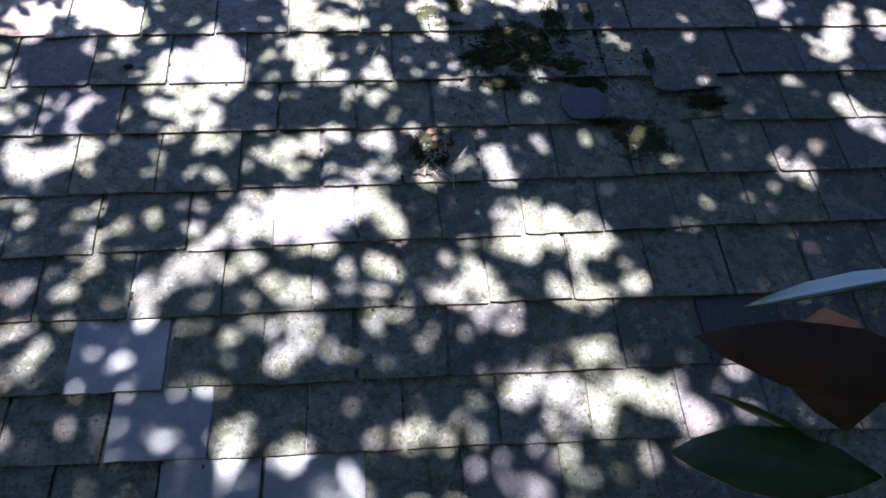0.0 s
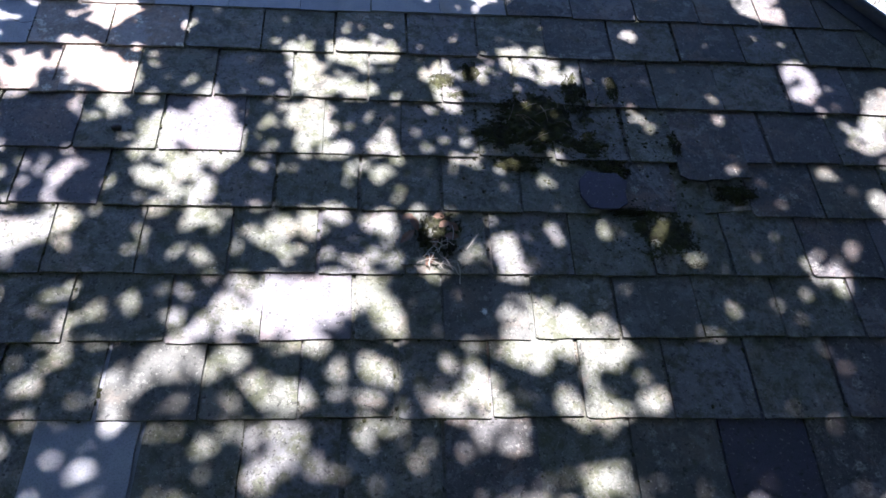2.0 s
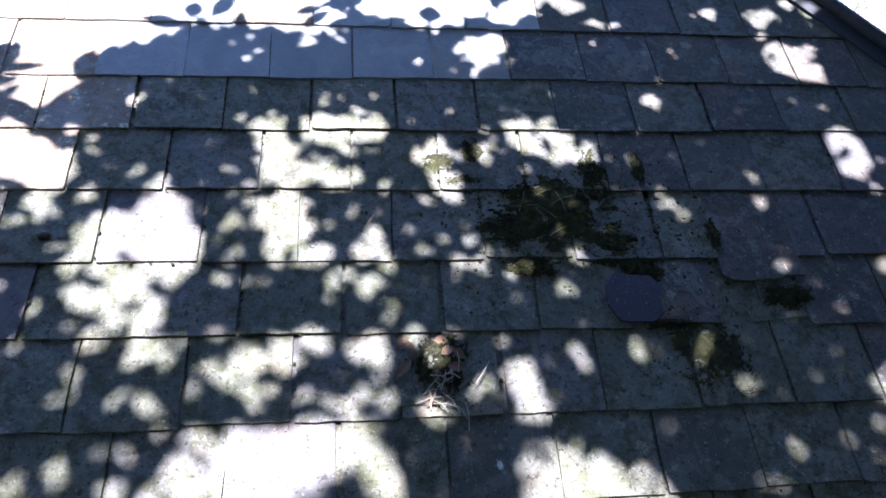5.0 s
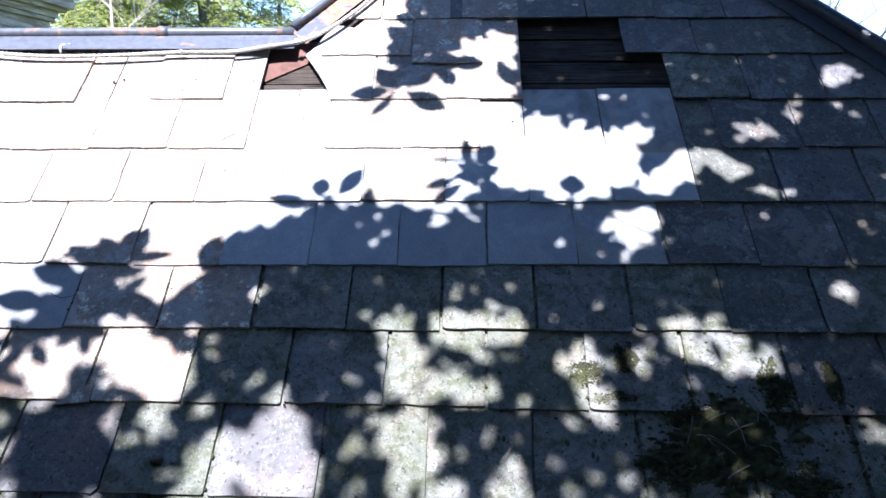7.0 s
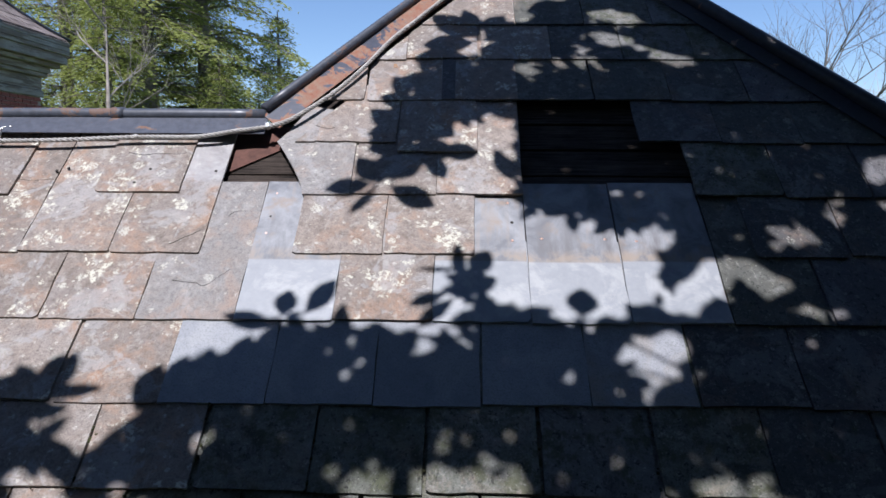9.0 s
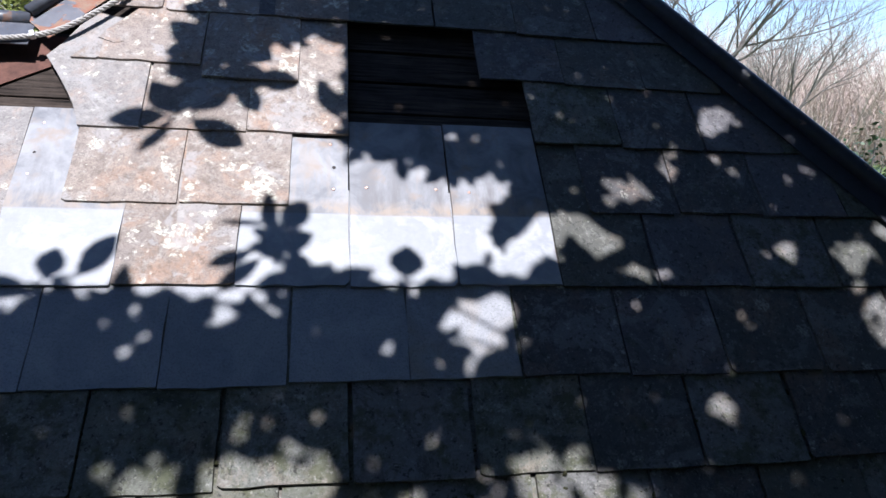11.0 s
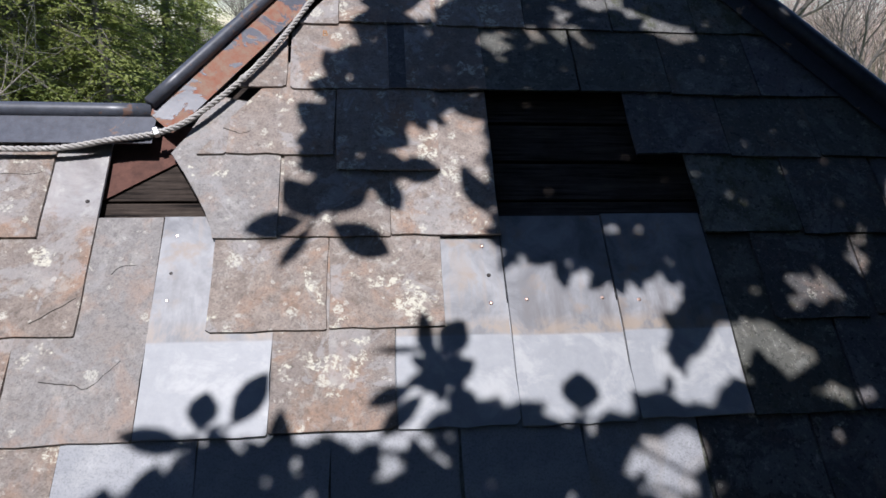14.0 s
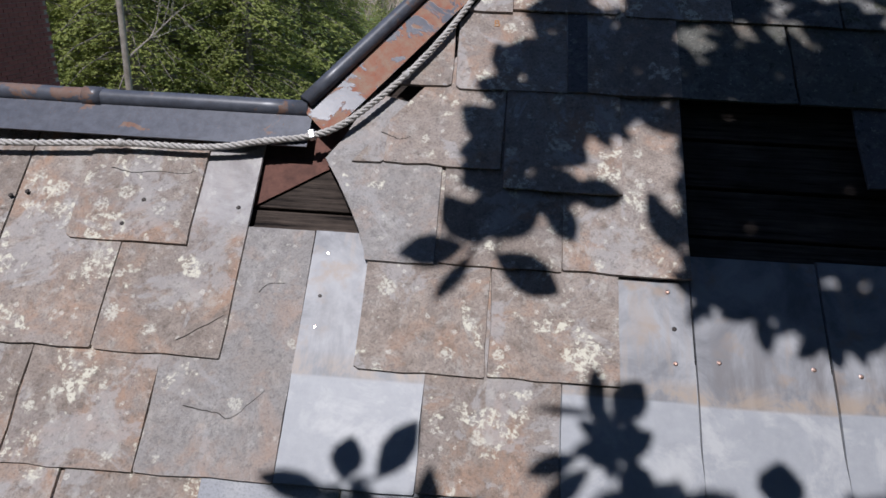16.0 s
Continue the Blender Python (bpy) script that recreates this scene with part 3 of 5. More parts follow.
part("pane", box(bmesh.new(), DX - 0.04, DX - 0.02, DY0 + 0.22, DY1 - 0.31, 7.74, 9.19), GLASS, dormer, "dark window glass")
tube("downlead_cable", spline([(DX + 0.1, 6.05, 8.6), (DX + 0.16, 6.45, 7.9), (HX + 0.5, 6.62, 7.55), (HX + 0.47, 6.68, 7.0), (HX + 0.1, 6.66, 6.6), (HX + 0.04, 6.62, 5.6), (HX + 0.04, 6.6, 3.0)], 8), 0.014, 6, ZINC, house, "pale grey cable hanging down the wall")
tube("vent_pipe", [(-9.6, 11.0, 7.0), (-9.6, 11.0, 10.6)], 0.11, 10, PALE_BARK, house, "weathered vertical pole behind the roof")

# ---- trees and shrubs ----


def branch_lists(rng, verts, faces, start, way, length, radius, depth, spread=0.55, sides=5, tips=None):
    """A limb that bends, tapers and forks."""
    pts, rad = [Vector(start)], [radius]
    d = Vector(way).normalized()
    n = 5 if depth > 1 else 4
    for i in range(n):
        d = (d + Vector((rng.uniform(-1, 1), rng.uniform(-1, 1), rng.uniform(-0.6, 1))) * 0.16).normalized()
        pts.append(pts[-1] + d * length / n)
        rad.append(max(0.004, radius * (1 - 0.55 * (i + 1) / n)))
    tube_lists(pts, rad, sides, verts, faces)
    if tips is not None and depth <= 1:
        tips.append((pts[-1], d))
    if depth:
        for i in range(2, n + 1):
            for _ in range(2 if i == n or rng.random() < 0.5 else 1):
                side = Vector((rng.uniform(-1, 1), rng.uniform(-1, 1), rng.uniform(-0.35, 0.8))).normalized()
                branch_lists(rng, verts, faces, pts[i], (d + side * spread * 1.7).normalized(), length * rng.uniform(0.5, 0.72), rad[i] * 0.62, depth - 1, spread, 4 if depth > 1 else 3, tips)


def bare_tree(seed, at, height, lean, radius, depth, label, material, name="bare_tree", fork=0.4):
    rng = random.Random(seed)
    tree = tagged(empty(name, at), label, "tree")
    v, f = [], []
    trunk_top = Vector(lean) * height * fork
    pts = [Vector((0, 0, -0.2)), trunk_top * 0.33, trunk_top * 0.66, trunk_top]
    tube("trunk", pts, [radius * 1.2, radius, radius * 0.85, radius * (0.7 if fork < 0.6 else 0.12)], 9, material, tree)
    for k in range(4 if fork < 0.6 else 7):
        q = k * 1.7 + rng.uniform(0, 1)
        branch_lists(rng, v, f, pts[2].lerp(pts[3], 0.4 + 0.15 * k) if fork < 0.6 else trunk_top * (0.45 + 0.09 * k), (0.5 * math.cos(q), 0.5 * math.sin(q), 1 if fork < 0.6 else 0.45), height * (rng.uniform(0.25, 0.36) if fork < 0.6 else rng.uniform(0.12, 0.2)), radius * (0.5 if fork < 0.6 else 0.3), depth)
    tagged(from_lists("branchwork", v, f, material, tree), kind="stuff")
    return tree


def hemlock(seed, height, spread, base, label):
    """A conifer: trunk, drooping boughs in tiers, and sprays of small flat needle tufts with gaps between."""
    rng = random.Random(seed)
    tree = tagged(empty("hemlock_tree"), label, "tree", group="evergreens beyond the ridge")
    tube("trunk", [(0, 0, -0.3), (0.1, 0, height * 0.5), (0, 0.1, height)], [0.28, 0.17, 0.02], 9, BARK, tree)
    bv, bf, v, f = [], [], [], []
    z = base
    while z < height - 0.2:
        r = spread * (1 - (z / height) ** 1.6) * rng.uniform(0.75, 1.1) + 0.3
        for k in range(5):
            q = rng.uniform(0, 2 * math.pi)
            reach = r * rng.uniform(0.6, 1.1)
            d = Vector((math.cos(q), math.sin(q), 0))
            pts = [Vector((0, 0, z)) + d * reach * s + Vector((0, 0, reach * (0.16 * s - 0.42 * s * s))) for s in (0, 0.35, 0.7, 1.0)]
            tube_lists(pts, [0.035, 0.025, 0.015, 0.006], 4, bv, bf)
            cross = d.cross(Vector((0, 0, 1)))
            for _ in range(int(18 + 42 * reach)):
                s = rng.uniform(0.22, 1.05)
                i = min(2, int(s * 3))
                c = pts[0].lerp(pts[3], s) + Vector((0, 0, reach * (0.16 * s - 0.42 * s * s) - (pts[3].z - z) * s))
                off = rng.gauss(0, 0.26) * (0.4 + 0.8 * s)
                c = c + cross * off + Vector((0, 0, rng.uniform(-0.18, 0.06) - abs(off) * 0.2))
                w = (d * rng.uniform(0.3, 1) + cross * (off * 2 + rng.uniform(-0.5, 0.5)) + Vector((0, 0, rng.uniform(-0.7, 0.15)))).normalized()
                side = w.cross(Vector((rng.uniform(-0.5, 0.5), rng.uniform(-0.5, 0.5), 1))).normalized()
                for t in range(3):
                    l, b = rng.uniform(0.07, 0.15), rng.uniform(0.010, 0.021)
                    tip = (w + side * (t - 1) * 0.75).normalized() * l
                    n = len(v)
                    m = tip.cross(Vector((rng.uniform(-1, 1), rng.uniform(-1.2, 0.6), 0.6))).normalized() * b
                    v += [c, c + tip * 0.5 + m, c + tip, c + tip * 0.5 - m]
                    f.append((n, n + 1, n + 2, n + 3))
        z += rng.uniform(0.2, 0.34)
    tagged(from_lists("branchwork", bv, bf, BARK, tree), kind="stuff")
    tagged(from_lists("crown", v, f, NEEDLES, tree, "fine drooping green needles"), kind="stuff")
    return tree


def polar(eye, bearing, dist, z=0.0):
    """A place by the bearing (degrees left of ahead) and distance from a spot."""
    return (eye[0] - math.sin(radians(bearing)) * dist, eye[1] + math.cos(radians(bearing)) * dist, z)


SPOT = (-0.4, -2.2)
tall = hemlock(3, 17, 4.3, 0.6, "tall green hemlock with drooping boughs")
tall.matrix_basis = Matrix.Translation(polar(SPOT, 24.5, 24)) @ Matrix.Scale(1.15, 4)
low = hemlock(8, 12, 3.6, 0.3, "broad green hemlock with boughs to the ground")
low.matrix_basis = Matrix.Translation(polar(SPOT, 14.6, 30))
for src, b, d, turn, s in ((tall, 20.3, 27, 300, 1.12), (tall, 30, 27, 80, 1.0), (tall, 36, 30, 200, 1.05), (low, 27, 21, 140, 0.9), (low, 19, 22.5, 70, 0.75), (low, 33, 22, 250, 0.72), (low, 20, 33, 20, 1.2), (tall, 41, 38, 20, 1.0), (low, 12.2, 38, 190, 0.8), (low, 24, 38, 100, 1.3), (low, 11.0, 31, 45, 0.42), (low, 8.6, 36, 245, 0.4)):
    copy_thing(src, Matrix.Translation(polar(SPOT, b, d)) @ Matrix.Rotation(radians(turn), 4, "Z") @ Matrix.Scale(s, 4))
bare_tree(5, polar(SPOT, 27.6, 17), 9.5, (0.02, 0.0, 1), 0.075, 2, "slender bare tree with pale bark before the evergreens", PALE_BARK, fork=0.9)
bare_tree(12, polar(SPOT, -29.8, 24), 12.5, (0.06, 0.0, 1), 0.2, 3, "tall leafless tree with grey limbs", BARK)
bare_tree(15, polar(SPOT, -38, 30), 10.5, (-0.1, 0.1, 1), 0.15, 3, "leafless tree with thin spreading limbs", BARK)
bare_tree(22, polar(SPOT, 8.5, 60), 12, (0.0, 0.1, 1), 0.2, 4, "bare grey tree far across the field", PALE_BARK)


def thicket(seed, label, parts, thick, spread=2.2):
    """Bare shrubs: dense thin stems that fan out and fork."""
    rng = random.Random(seed)
    v, f = [], []
    for b, d, h, n in parts:
        c = Vector(polar(SPOT, b, d))
        for _ in range(n):
            q, r = rng.uniform(0, 2 * math.pi), rng.uniform(0, spread)
            p = c + Vector((r * math.cos(q), r * math.sin(q), -0.1))
            w = Vector((0.45 * math.cos(q), 0.45 * math.sin(q), 1)).normalized()
            l = h * rng.uniform(0.6, 1.05)
            mid = p + w * l * 0.55
            end = mid + (w + Vector((rng.uniform(-0.4, 0.4), rng.uniform(-0.4, 0.4), 0))).normalized() * l * 0.45
            tube_lists([p, mid, end], [thick, thick * 0.7, 0.006], 3, v, f)
            for _ in range(7):
                s = rng.uniform(0.25, 0.95)
                o = p.lerp(end, s)
                side = Vector((rng.uniform(-1, 1), rng.uniform(-1, 1), rng.uniform(0, 1.2))).normalized() * l * rng.uniform(0.12, 0.28)
                tube_lists([o, o + side], [thick * 0.45, 0.005], 3, v, f)
    return tagged(from_lists("bare_thicket", v, f, BRUSH), label, "shrubs", kind="stuff")


thicket(31, "pinkish brown leafless shrubs along the field", [(-26 - 1.7 * i, 74 + 5 * math.sin(i * 2.1), 13.2 + 1.3 * math.sin(i * 1.3) - 0.1 * i, 105) for i in range(18)], 0.045, 3.6)
thicket(33, "far leafless wood edge beyond the field", [(-60 + 4.2 * i, 92 + 8 * math.sin(i * 1.7), 7.5 + 1.5 * math.sin(i), 90) for i in range(38)], 0.07, 7.0)


def leafy_bush(seed, at, height, width, label):
    rng = random.Random(seed)
    bush = tagged(empty("evergreen_bush", at), label, "bush")
    v, f, lv, lf = [], [], [], []
    for k in range(26):
        q, r = rng.uniform(0, 2 * math.pi), rng.uniform(0.1, 1) * width
        top = Vector((r * math.cos(q), r * math.sin(q), height * (1 - 0.5 * (r / width) ** 2) * rng.uniform(0.75, 1)))
        tube_lists([(0.2 * math.cos(q), 0.2 * math.sin(q), -0.1), top * 0.5 + Vector((0, 0, 0.3)), top], [0.04, 0.025, 0.008], 4, v, f)
        for _ in range(210):
            c = top * rng.uniform(0.3, 1.03) + Vector((rng.gauss(0, 0.22), rng.gauss(0, 0.22), rng.gauss(0, 0.2)))
            d = Vector((rng.uniform(-1, 1), rng.uniform(-1, 1), rng.uniform(-0.4, 1))).normalized() * rng.uniform(0.08, 0.13)
            s = d.cross(Vector((rng.uniform(-1, 1), rng.uniform(-1, 1), 1))).normalized() * 0.028
            n = len(lv)
            lv += [c, c + d * 0.45 + s, c + d, c + d * 0.45 - s]
            lf.append((n, n + 1, n + 2, n + 3))
    tagged(from_lists("stems", v, f, BARK, bush), kind="stuff")
    tagged(from_lists("crown", lv, lf, BUSH_LEAF, bush, "glossy dark green leaves"), kind="stuff")


leafy_bush(41, polar(SPOT, -44.3, 11.5), 5.25, 1.0, "glossy dark green evergreen bush beside the house")

# ---- magnolia that shades the roof ----
magnolia = tagged(empty("magnolia_tree", (3.6, -7.2, 0)), "large evergreen magnolia with glossy leaves over the roof", "tree")
BACK = Matrix.Translation((-3.6, 7.2, 0))


def leaf_lists(base, way, up, length, width, verts, faces, droop=0.12):
    """One pointed oval leaf, folded along its midrib: ten faces."""
    way, up = Vector(way).normalized(), Vector(up)
    side = way.cross(up).normalized()
    up = side.cross(way)
    n = len(verts)
    shape = ((0.0, 0.05), (0.18, 0.55), (0.42, 0.95), (0.68, 0.86), (0.88, 0.42))
    for s, w in shape:
        c = Vector(base) + way * length * s - up * droop * length * s * s
        fold = up * width * 0.12 * w
        verts += [c + side * width * 0.5 * w + fold, c, c - side * width * 0.5 * w + fold]
    verts.append(Vector(base) + way * length - up * droop * length)
    for i in range(4):
        a = n + 3 * i
        faces += [(a, a + 1, a + 4, a + 3), (a + 1, a + 2, a + 5, a + 4)]
    a = n + 12
    faces += [(a, a + 1, a + 3), (a + 1, a + 2, a + 3)]


def towards_sun(u, v, h):
    """The place h metres up the sun's ray from a place on the roof."""
    return on_roof(u, v) + SUN * h


U_AXIS, V_AXIS, N_AXIS = (ROOF.to_3x3() @ Vector(a) for a in ((1, 0, 0), (0, 1, 0), (0, 0, 1)))


def flat_way(angle, rng, tilt=0.25):
    return (U_AXIS * math.cos(angle) + V_AXIS * math.sin(angle) + N_AXIS * rng.uniform(-tilt, tilt)).normalized()


# openings in the foliage by bough: streaks (u, v, u, v, radius) and round ones (u, v, radius) of the sun that each lets through
STREAKS_TOP = [(0.39, 1.14, 0.55, 1.1, 0.026), (0.35, 0.97, 0.49, 0.94, 0.024), (0.57, 0.85, 0.77, 0.76, 0.016), (0.17, 0.79, 0.34, 0.76, 0.012), (0.02, 0.75, 0.1, 0.7, 0.012), (-0.26, 0.31, -0.15, 0.41, 0.019), (-0.14, 0.26, -0.12, 0.07, 0.038), (1.37, 0.18, 1.27, 0.1, 0.034), (1.04, -0.09, 1.06, -0.13, 0.014), (0.86, -0.16, 0.94, -0.21, 0.025), (1.8, -0.31, 1.92, -0.39, 0.023), (0.71, -0.32, 0.76, -0.38, 0.045), (1.61, -0.44, 1.69, -0.41, 0.039), (0.48, -0.45, 0.61, -0.32, 0.049), (-0.31, -0.57, -0.21, -0.57, 0.012), (0.38, -0.57, 0.41, -0.62, 0.025), (-0.53, -0.6, -0.53, -0.68, 0.012), (1.76, -0.66, 1.75, -0.74, 0.078), (0.3, -0.66, 0.43, -0.61, 0.044)]
STREAKS_HIGH = [(0.31, -0.66, 0.36, -0.71, 0.029), (1.67, -0.67, 1.76, -0.85, 0.09), (-0.5, -1.03, -0.43, -1.18, 0.043), (-0.31, -1.05, -0.09, -1.06, 0.039), (0.45, -1.06, 0.68, -1.16, 0.053), (-1.38, -1.1, -1.16, -1.25, 0.076), (-1.69, -1.1, -1.53, -1.26, 0.049), (1.79, -1.12, 1.78, -1.22, 0.074), (0.13, -1.15, 0.16, -1.3, 0.043), (-0.45, -1.24, -0.22, -1.27, 0.041), (-0.4, -1.38, -0.4, -1.55, 0.061), (0.98, -1.39, 1, -1.46, 0.014), (-0.8, -1.4, -0.74, -1.56, 0.083), (-0.94, -1.46, -0.92, -1.64, 0.08), (1.99, -1.52, 2.16, -1.24, 0.049), (-0.42, -1.57, -0.29, -1.58, 0.016), (-0.88, -1.61, -0.82, -1.79, 0.042), (-0.99, -1.7, -0.79, -1.75, 0.041), (-1.34, -1.72, -1.27, -1.67, 0.012)]
STREAKS_MID = [(1.93, -1.81, 2.03, -1.96, 0.045), (-1.51, -1.89, -1.45, -2, 0.044), (-0.55, -1.93, -0.47, -1.92, 0.039), (-1.42, -1.98, -1.26, -1.89, 0.045), (0.33, -1.99, 0.35, -2.12, 0.029), (-0.19, -2.08, -0.11, -2.07, 0.023), (1.52, -2.1, 1.66, -2.18, 0.017), (-0.58, -2.17, -0.21, -2.17, 0.029), (-0.15, -2.21, -0.08, -2.33, 0.034), (-0.5, -2.23, -0.38, -2.27, 0.027), (-0.67, -2.25, -0.61, -2.33, 0.031), (-0.33, -2.27, -0.23, -2.17, 0.034), (0.37, -2.28, 0.43, -2.32, 0.042), (-0.53, -2.31, -0.38, -2.35, 0.031), (0.49, -2.36, 0.67, -2.41, 0.062), (0.3, -2.4, 0.41, -2.46, 0.039), (-0.85, -2.43, -0.6, -2.42, 0.019), (-0.19, -2.43, -0.07, -2.55, 0.012), (0.18, -2.53, 0.25, -2.61, 0.024)]
STREAKS_LOW = [(0.08, -2.55, 0.1, -2.62, 0.02), (-0.45, -2.57, -0.4, -2.57, 0.027), (0.6, -2.64, 0.72, -2.63, 0.013), (-0.45, -2.69, -0.41, -2.72, 0.033), (0.55, -2.77, 0.54, -2.87, 0.031), (0.65, -2.97, 0.79, -3.06, 0.033), (0.45, -2.99, 0.54, -3.06, 0.04), (-0.11, -3.06, 0.01, -3.12, 0.018), (0.86, -3.08, 0.87, -3.13, 0.036)]
SPOTS_TOP = [(0.28, 0.87, 0.017), (-0.08, 0.46, 0.026), (-0.14, 0.38, 0.012), (1.25, 0.28, 0.012), (1.6, 0.22, 0.016), (1.38, 0.19, 0.028), (0.37, 0.04, 0.019), (0.1, -0.02, 0.021), (0.45, -0.02, 0.015), (1.27, -0.02, 0.016), (1.1, -0.05, 0.033), (1.6, -0.08, 0.02), (0.53, -0.08, 0.012), (1.32, -0.09, 0.032), (0.48, -0.19, 0.021), (0.7, -0.22, 0.019), (-0.23, -0.3, 0.012), (-0.18, -0.36, 0.012), (0.8, -0.38, 0.012), (0.35, -0.39, 0.056), (1.4, -0.4, 0.031), (-0.23, -0.42, 0.012), (1.21, -0.45, 0.038), (-0.14, -0.45, 0.012), (0.07, -0.46, 0.016), (0.52, -0.46, 0.012), (-0.1, -0.48, 0.012), (0.88, -0.5, 0.027), (1.2, -0.61, 0.012), (-0.32, -0.62, 0.012), (-0.29, -0.69, 0.012), (0.4, -0.71, 0.026)]
SPOTS_HIGH = [(0.26, -0.75, 0.014), (-0.42, -0.78, 0.012), (-0.59, -0.81, 0.012), (-0.29, -0.82, 0.012), (1.66, -0.85, 0.049), (1.02, -0.91, 0.033), (-0.94, -0.93, 0.018), (0.3, -1.16, 0.028), (0.86, -1.24, 0.012), (0.44, -1.29, 0.012), (-1.18, -1.37, 0.026), (0.95, -1.38, 0.015), (1.32, -1.39, 0.024), (1.96, -1.5, 0.058), (-0.11, -1.5, 0.026), (-0.02, -1.64, 0.016), (1.32, -1.65, 0.022), (-0.55, -1.66, 0.019), (-0.13, -1.67, 0.022), (1.73, -1.67, 0.018), (-0.42, -1.74, 0.014), (-1.29, -1.78, 0.017), (-0.92, -1.86, 0.028), (-0.31, -1.87, 0.034), (-0.79, -1.89, 0.039), (-0.14, -1.91, 0.048), (0.74, -1.91, 0.014), (0.94, -1.97, 0.018), (1.71, -2, 0.019), (-0.33, -2.06, 0.016), (0.25, -2.06, 0.012), (1.08, -2.08, 0.019)]
SPOTS_MID = [(1.45, -2.09, 0.012), (0.96, -2.1, 0.012), (1.85, -2.14, 0.019), (-1.25, -2.19, 0.012), (-1.42, -2.22, 0.012), (-0.81, -2.31, 0.03), (1.17, -2.31, 0.012), (1.29, -2.31, 0.012), (-1.16, -2.32, 0.023), (-1.14, -2.38, 0.012), (-0.54, -2.48, 0.023), (0.57, -2.48, 0.043), (-0.99, -2.5, 0.012), (-1.39, -2.51, 0.016), (-0.27, -2.52, 0.012), (-0.84, -2.58, 0.012), (0.8, -2.6, 0.03), (-0.78, -2.6, 0.012), (-0.95, -2.62, 0.015), (0.48, -2.64, 0.03), (-0.12, -2.64, 0.012), (-1.32, -2.67, 0.014), (0.2, -2.68, 0.029), (-0.65, -2.69, 0.024), (-0.09, -2.69, 0.012), (1.45, -2.72, 0.017), (0.29, -2.74, 0.021), (-1.32, -2.76, 0.025), (-0.52, -2.81, 0.032), (0.35, -2.81, 0.03), (1.54, -2.81, 0.012), (-0.03, -2.82, 0.012)]
SPOTS_LOW = [(1.15, -2.84, 0.012), (0.71, -2.88, 0.012), (-0.72, -2.89, 0.012), (-1.2, -2.94, 0.012), (-0.33, -2.95, 0.013), (0.36, -2.96, 0.014), (1.06, -2.96, 0.03), (0.26, -2.97, 0.04), (0.83, -2.97, 0.012), (0.97, -3.04, 0.012), (-0.92, -3.06, 0.021), (-0.66, -3.08, 0.038), (-0.46, -3.1, 0.03), (1.05, -3.12, 0.017), (-0.22, -3.12, 0.022), (0.37, -3.15, 0.012), (1.04, -3.2, 0.012)]
GAPS = STREAKS_TOP + STREAKS_HIGH + STREAKS_MID + STREAKS_LOW + [(u, v, u, v, r) for u, v, r in SPOTS_TOP + SPOTS_HIGH + SPOTS_MID + SPOTS_LOW]
rng = random.Random(64)
for _ in range(250):
    u, v = rng.uniform(-2.4, 0.9), rng.uniform(-3.7, -1.05)
    if u < 0.35 or v < -2.5:
        GAPS.append((u, v, u, v, rng.choice((0.003, 0.006, 0.010, 0.014))))
for u, v, r in ((-1.75, -1.55, 0.08), (-1.9, -2.2, 0.07), (-1.65, -2.5, 0.06), (-2.1, -1.8, 0.09), (1.5, -3.0, 0.05), (-1.6, -3.1, 0.05), (2.3, -1.33, 0.05), (-0.1, -3.35, 0.05), (0.4, -3.5, 0.05)):
    GAPS.append((u, v, u + 0.06, v - 0.03, r))
GAPS = [g for g in GAPS if not (-1.3 < g[0] < -0.7 and -3.25 < g[1] < -2.9)]
GAPS += [(-0.945, -3.07, -0.945, -3.07, 0.006), (-0.865, -3.01, -0.865, -3.01, 0.01)]
GA, GB, GR = np.array([g[:2] for g in GAPS]), np.array([g[2:4] for g in GAPS]), np.array([g[4] for g in GAPS])
GR = np.where(GA[:, 1] < -0.85, 1.05 * GR + 0.008, np.where(GA[:, 1] > 0.5, 1.15 * GR + 0.014, np.where(GA[:, 0] > 0.6, 1.05 * GR + 0.005, GR + 0.003)))  # the crown hangs higher there, its shade is softer
GD = GB - GA
GL = np.maximum((GD ** 2).sum(1), 1e-9)


def in_gap(u, v, share=1.0):
    """Whether the shadow of a place would fall on one of the sunlit openings."""
    p = np.array((u, v)) - GA
    s = np.clip((p * GD).sum(1) / GL, 0, 1)
    d = p - GD * s[:, None]
    return bool(((d ** 2).sum(1) < (GR * share) ** 2).any())


EDGE = ((-9, -1.3), (-1.9, -1.24), (-1.63, -1.18), (-1.3, -1.16), (-1.24, -0.96), (-1.11, -0.79), (-1.05, -0.70), (-0.93, -0.65), (-0.81, -0.60), (-0.76, -0.54), (-0.5, -0.545), (-0.40, -0.57), (-0.35, -0.56),
    (-0.1, -0.48), (0.0, -0.49), (0.05, -0.53), (0.23, -0.55), (0.35, -0.46), (0.42, -0.37), (0.44, -0.26), (0.48, -0.18), (0.52, -0.13), (0.56, 4))


def foliage_edge(u):
    for (u0, v0), (u1, v1) in zip(EDGE, EDGE[1:]):
        if u0 <= u <= u1:
            return v0 + (v1 - v0) * (u - u0) / (u1 - u0)
    return 4.0


def under_crown(u, v):
    """Whether the crown shades this place on the roof."""
    if v < foliage_edge(u):
        return True
    if v > 0.8:
        return u > -0.15 + 0.9 * (v - 0.8)
    if v > 0.42:
        return u > -0.38
    return u > -0.01 and v > (-0.07 if u < 0.22 else -0.115)


